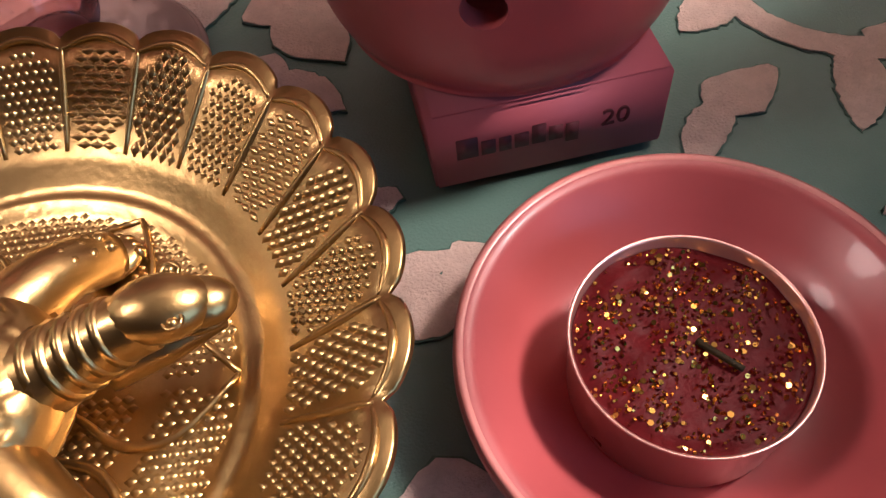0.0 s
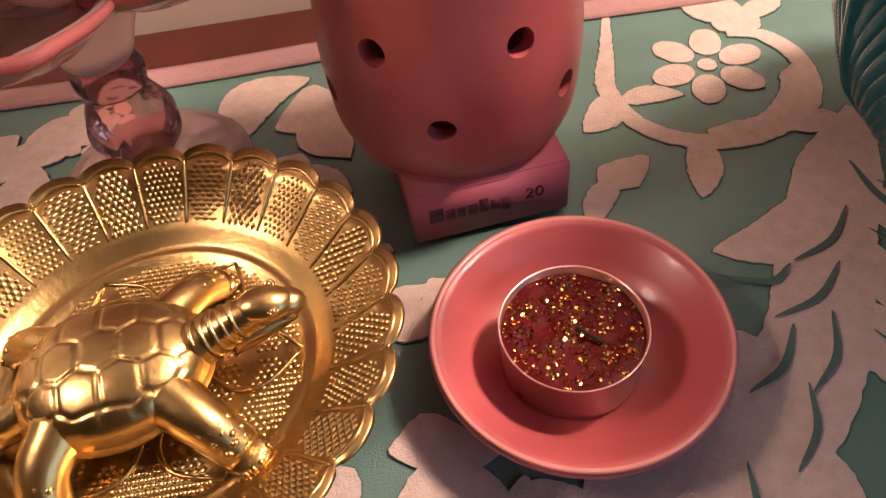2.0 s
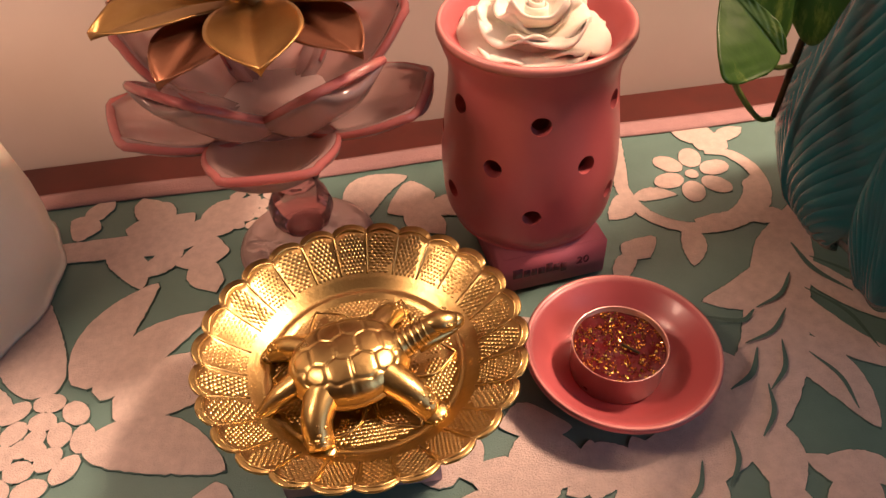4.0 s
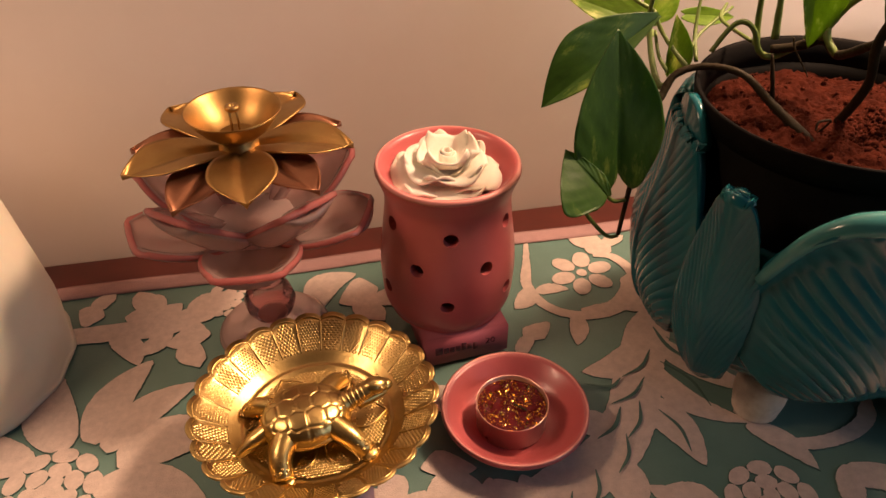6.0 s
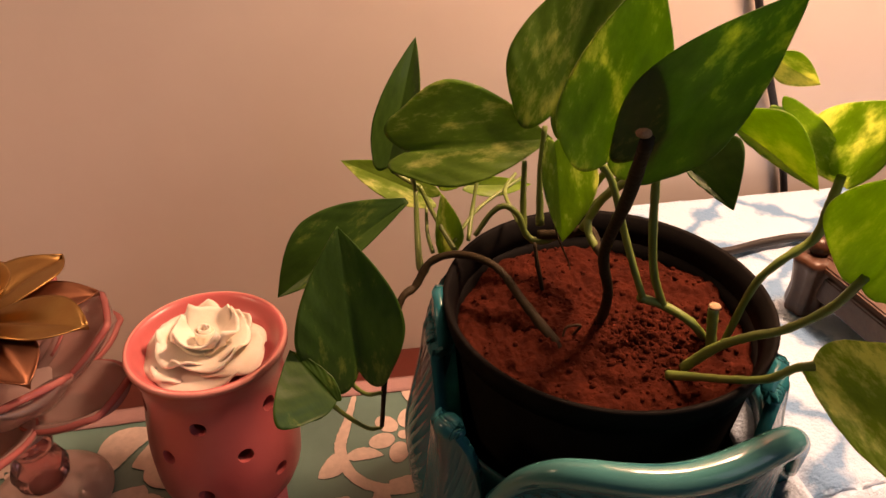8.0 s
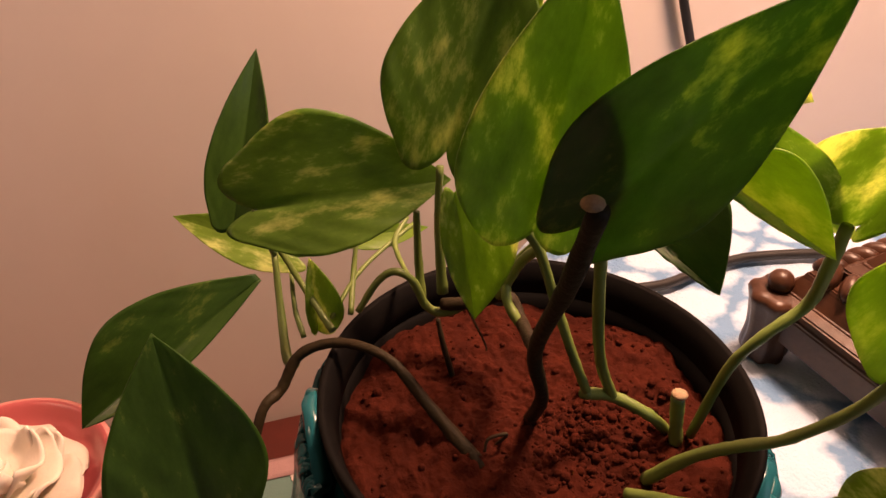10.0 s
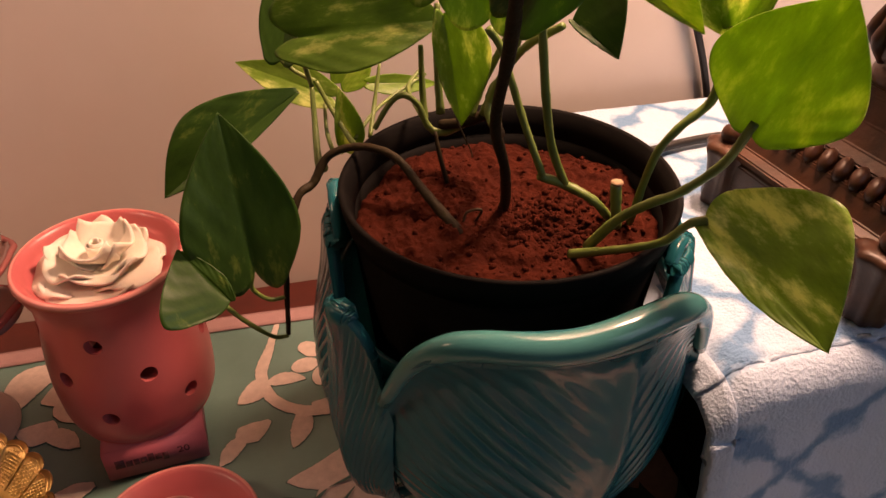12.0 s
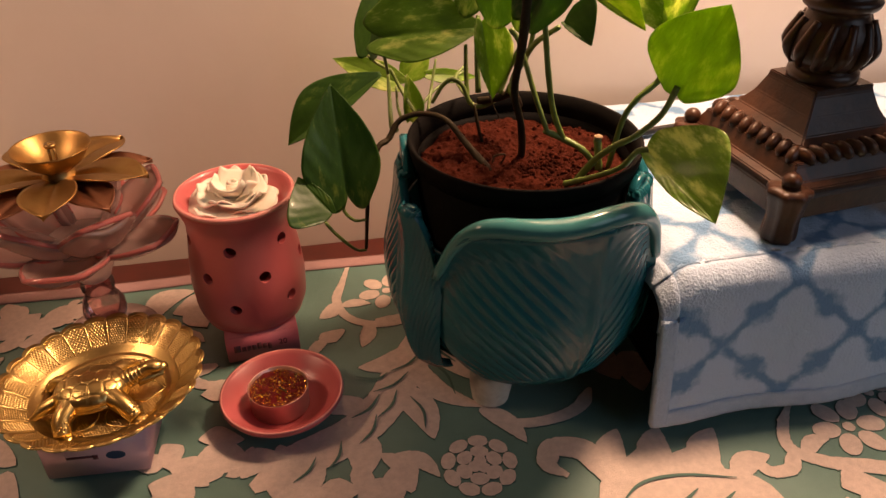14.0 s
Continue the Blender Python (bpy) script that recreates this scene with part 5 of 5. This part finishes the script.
# tall acanthus before the pot
swirl("acanthus_stem", [(0.124, 0.082), (0.104, 0.056), (0.084, 0.024), (0.068, -0.004), (0.044, -0.028), (0.010, -0.044), (-0.018, -0.060)], 0.026, 0.030)
leafm(0.094, 0.046, 196, 0.044, 0.020, 0.35, 0)
leafm(0.090, 0.036, -52, 0.070, 0.017, -0.35, 0)
leafm(0.100, 0.056, -48, 0.080, 0.016, -0.2, 0)
leafm(0.074, 0.010, -72, 0.056, 0.022, 0.25, 0)
leafm(0.060, -0.012, 172, 0.046, 0.018, -0.3, 0)
leafm(0.046, -0.026, -92, 0.040, 0.022, 0.2, 0)
leafm(0.018, -0.040, -116, 0.040, 0.022, 0.2, 0)
leafm(0.012, -0.042, 190, 0.046, 0.020, -0.3, 3)
vein([(0.050, 0.022), (0.064, 0.017), (0.072, 0.022)], 0.0024)
vein([(0.044, -0.016), (0.056, -0.010), (0.064, 0.002)], 0.0024)
vein([(0.108, 0.058), (0.110, 0.040), (0.120, 0.024)], 0.0028)
for x, y, d, l in ((0.098, 0.040, 215, 0.030), (0.086, 0.020, 210, 0.030), (0.076, 0.004, 235, 0.028), (0.060, -0.016, 240, 0.026), (0.036, -0.034, 245, 0.024), (0.100, 0.030, -70, 0.040), (0.112, 0.048, -60, 0.040), (0.084, -0.004, -80, 0.030), (0.020, -0.044, 230, 0.022)):
    c, q = math.cos(radians(d)), math.sin(radians(d))
    vein([(x, y), (x + 0.5 * l * c - 0.12 * l * q, y + 0.5 * l * q + 0.12 * l * c), (x + l * c, y + l * q)], 0.0020)
# under the pot
leafm(0.215, 0.030, -75, 0.046, 0.026, 0.0, 0)
leafm(0.243, 0.012, -98, 0.040, 0.024, 0.0, 0)
swirl("scroll", [(0.125, -0.012), (0.140, -0.036), (0.165, -0.041), (0.190, -0.034), (0.204, -0.018)], 0.006, 0.010)
leafm(0.128, -0.022, -60, 0.040, 0.014, 0.2, 0)
# peony and the broad acanthus beside it
peony(0.1160, -0.0680, 0.0225)
leafm(0.064, -0.052, -40, 0.034, 0.013, 0.4, 0)
leafm(0.074, -0.080, 118, 0.036, 0.014, -0.3, 2)
leafm(0.060, -0.090, 60, 0.040, 0.016, 0.3, 0)
swirl("acanthus_head", [(0.166, -0.086), (0.157, -0.076), (0.163, -0.064), (0.180, -0.068), (0.190, -0.084), (0.200, -0.098), (0.232, -0.102), (0.272, -0.108)], 0.010, 0.026)
leafm(0.194, -0.090, 66, 0.036, 0.019, 0.25, 0)
leafm(0.222, -0.094, 70, 0.036, 0.021, 0.25, 0)
leafm(0.248, -0.098, 56, 0.036, 0.020, 0.25, 0)
leafm(0.262, -0.104, 16, 0.030, 0.016, 0.25, 0)
leafm(0.180, -0.100, -22, 0.110, 0.056, 0.3, 3)
leafm(0.190, -0.110, -80, 0.060, 0.032, 0.2, 2)
vein([(0.188, -0.112), (0.206, -0.100), (0.232, -0.099), (0.262, -0.107)], 0.0022)
vein([(0.206, -0.122), (0.222, -0.118), (0.236, -0.110)], 0.0026)
vein([(0.236, -0.128), (0.246, -0.122), (0.256, -0.116)], 0.0026)
blossom(0.352, -0.083, 0.0245, 6, 0)
blossom(0.384, -0.058, 0.022, 6, 20)
swirl("scroll", [(0.328, -0.056), (0.312, -0.074), (0.306, -0.092), (0.322, -0.106), (0.345, -0.114), (0.390, -0.130)], 0.006, 0.012)
swirl("scroll", [(0.306, -0.094), (0.298, -0.106), (0.284, -0.106), (0.281, -0.096)], 0.010, 0.007)
leafm(0.312, -0.098, 20, 0.026, 0.011, 0.3, 0)
leafm(0.330, -0.112, -100, 0.060, 0.026, 0.3, 3)
# under and before the plate
leafm(-0.040, -0.006, -100, 0.046, 0.026, 0.3, 3)
leafm(-0.050, -0.030, -130, 0.052, 0.030, 0.2, 3)
leafm(-0.060, -0.020, -160, 0.030, 0.020, 0.2, 2)
leafm(-0.012, -0.046, 165, 0.044, 0.022, -0.3, 3)
leafm(0.010, -0.040, -120, 0.050, 0.026, 0.3, 3)
leafm(0.030, -0.062, -90, 0.046, 0.028, 0.0, 3)
leafm(0.060, -0.082, 120, 0.034, 0.018, 0.2, 2)
swirl("scroll", [(-0.030, 0.036), (-0.050, 0.034), (-0.062, 0.046), (-0.044, 0.054)], 0.006, 0.012)
leafm(-0.020, 0.032, 190, 0.034, 0.020, 0.2, 2)
# round the glass stand
leafm(-0.100, 0.118, 38, 0.044, 0.024, 0.5, 0)
leafm(-0.068, 0.142, -70, 0.046, 0.024, -0.3, 2)
leafm(-0.060, 0.120, -20, 0.034, 0.018, 0.3, 0)
leafm(-0.090, 0.100, -30, 0.040, 0.016, 0.2, 2)
peony(-0.152, 0.138, 0.016)
swirl("branch", [(-0.160, 0.134), (-0.190, 0.120), (-0.218, 0.121), (-0.270, 0.122)], 0.018, 0.014)
leafm(-0.186, 0.118, -140, 0.030, 0.014, 0.3, 0)
leafm(-0.176, 0.124, 30, 0.036, 0.024, 0.2, 0)
leafm(-0.185, 0.124, 118, 0.034, 0.026, 0.3, 2)
leafm(-0.205, 0.122, 100, 0.036, 0.022, -0.3, 2)
leafm(-0.220, 0.118, -60, 0.034, 0.016, 0.2, 0)
leafm(-0.172, 0.120, -80, 0.040, 0.022, -0.3, 2)
leafm(-0.240, 0.130, 60, 0.034, 0.016, 0.2, 2)
# large lily on the west side
for x, y, d, l, w in ((-0.222, 0.036, 62, 0.062, 0.024), (-0.214, 0.030, 38, 0.060, 0.022), (-0.206, 0.022, 8, 0.058, 0.030), (-0.214, 0.008, -24, 0.060, 0.026), (-0.236, 0.034, 100, 0.060, 0.028), (-0.250, 0.026, 140, 0.060, 0.026)):
    leafm(x, y, d, l, w, 0.2, 0)
peony(-0.236, 0.010, 0.024)
leafm(-0.160, -0.020, -120, 0.060, 0.026, 0.3, 3)
leafm(-0.200, -0.030, -70, 0.060, 0.030, 0.3, 3)
# the same figures go on over the rest of the cloth
rg = random.Random(21)
for x, y in ((-0.45, 0.08), (-0.60, 0.02), (-0.40, -0.10), (-0.55, -0.18), (-0.25, -0.14), (-0.10, -0.14), (0.02, -0.16), (0.15, -0.20), (0.30, -0.21), (0.45, -0.12), (0.55, -0.20), (0.62, -0.08)):
    peony(x, y, 0.024)
    for k in range(5):
        d = 72 * k + rg.uniform(-12, 12)
        leafm(x + 0.03 * math.cos(radians(d)), y + 0.03 * math.sin(radians(d)), d, 0.05, 0.026, rg.uniform(-0.3, 0.3), 3)
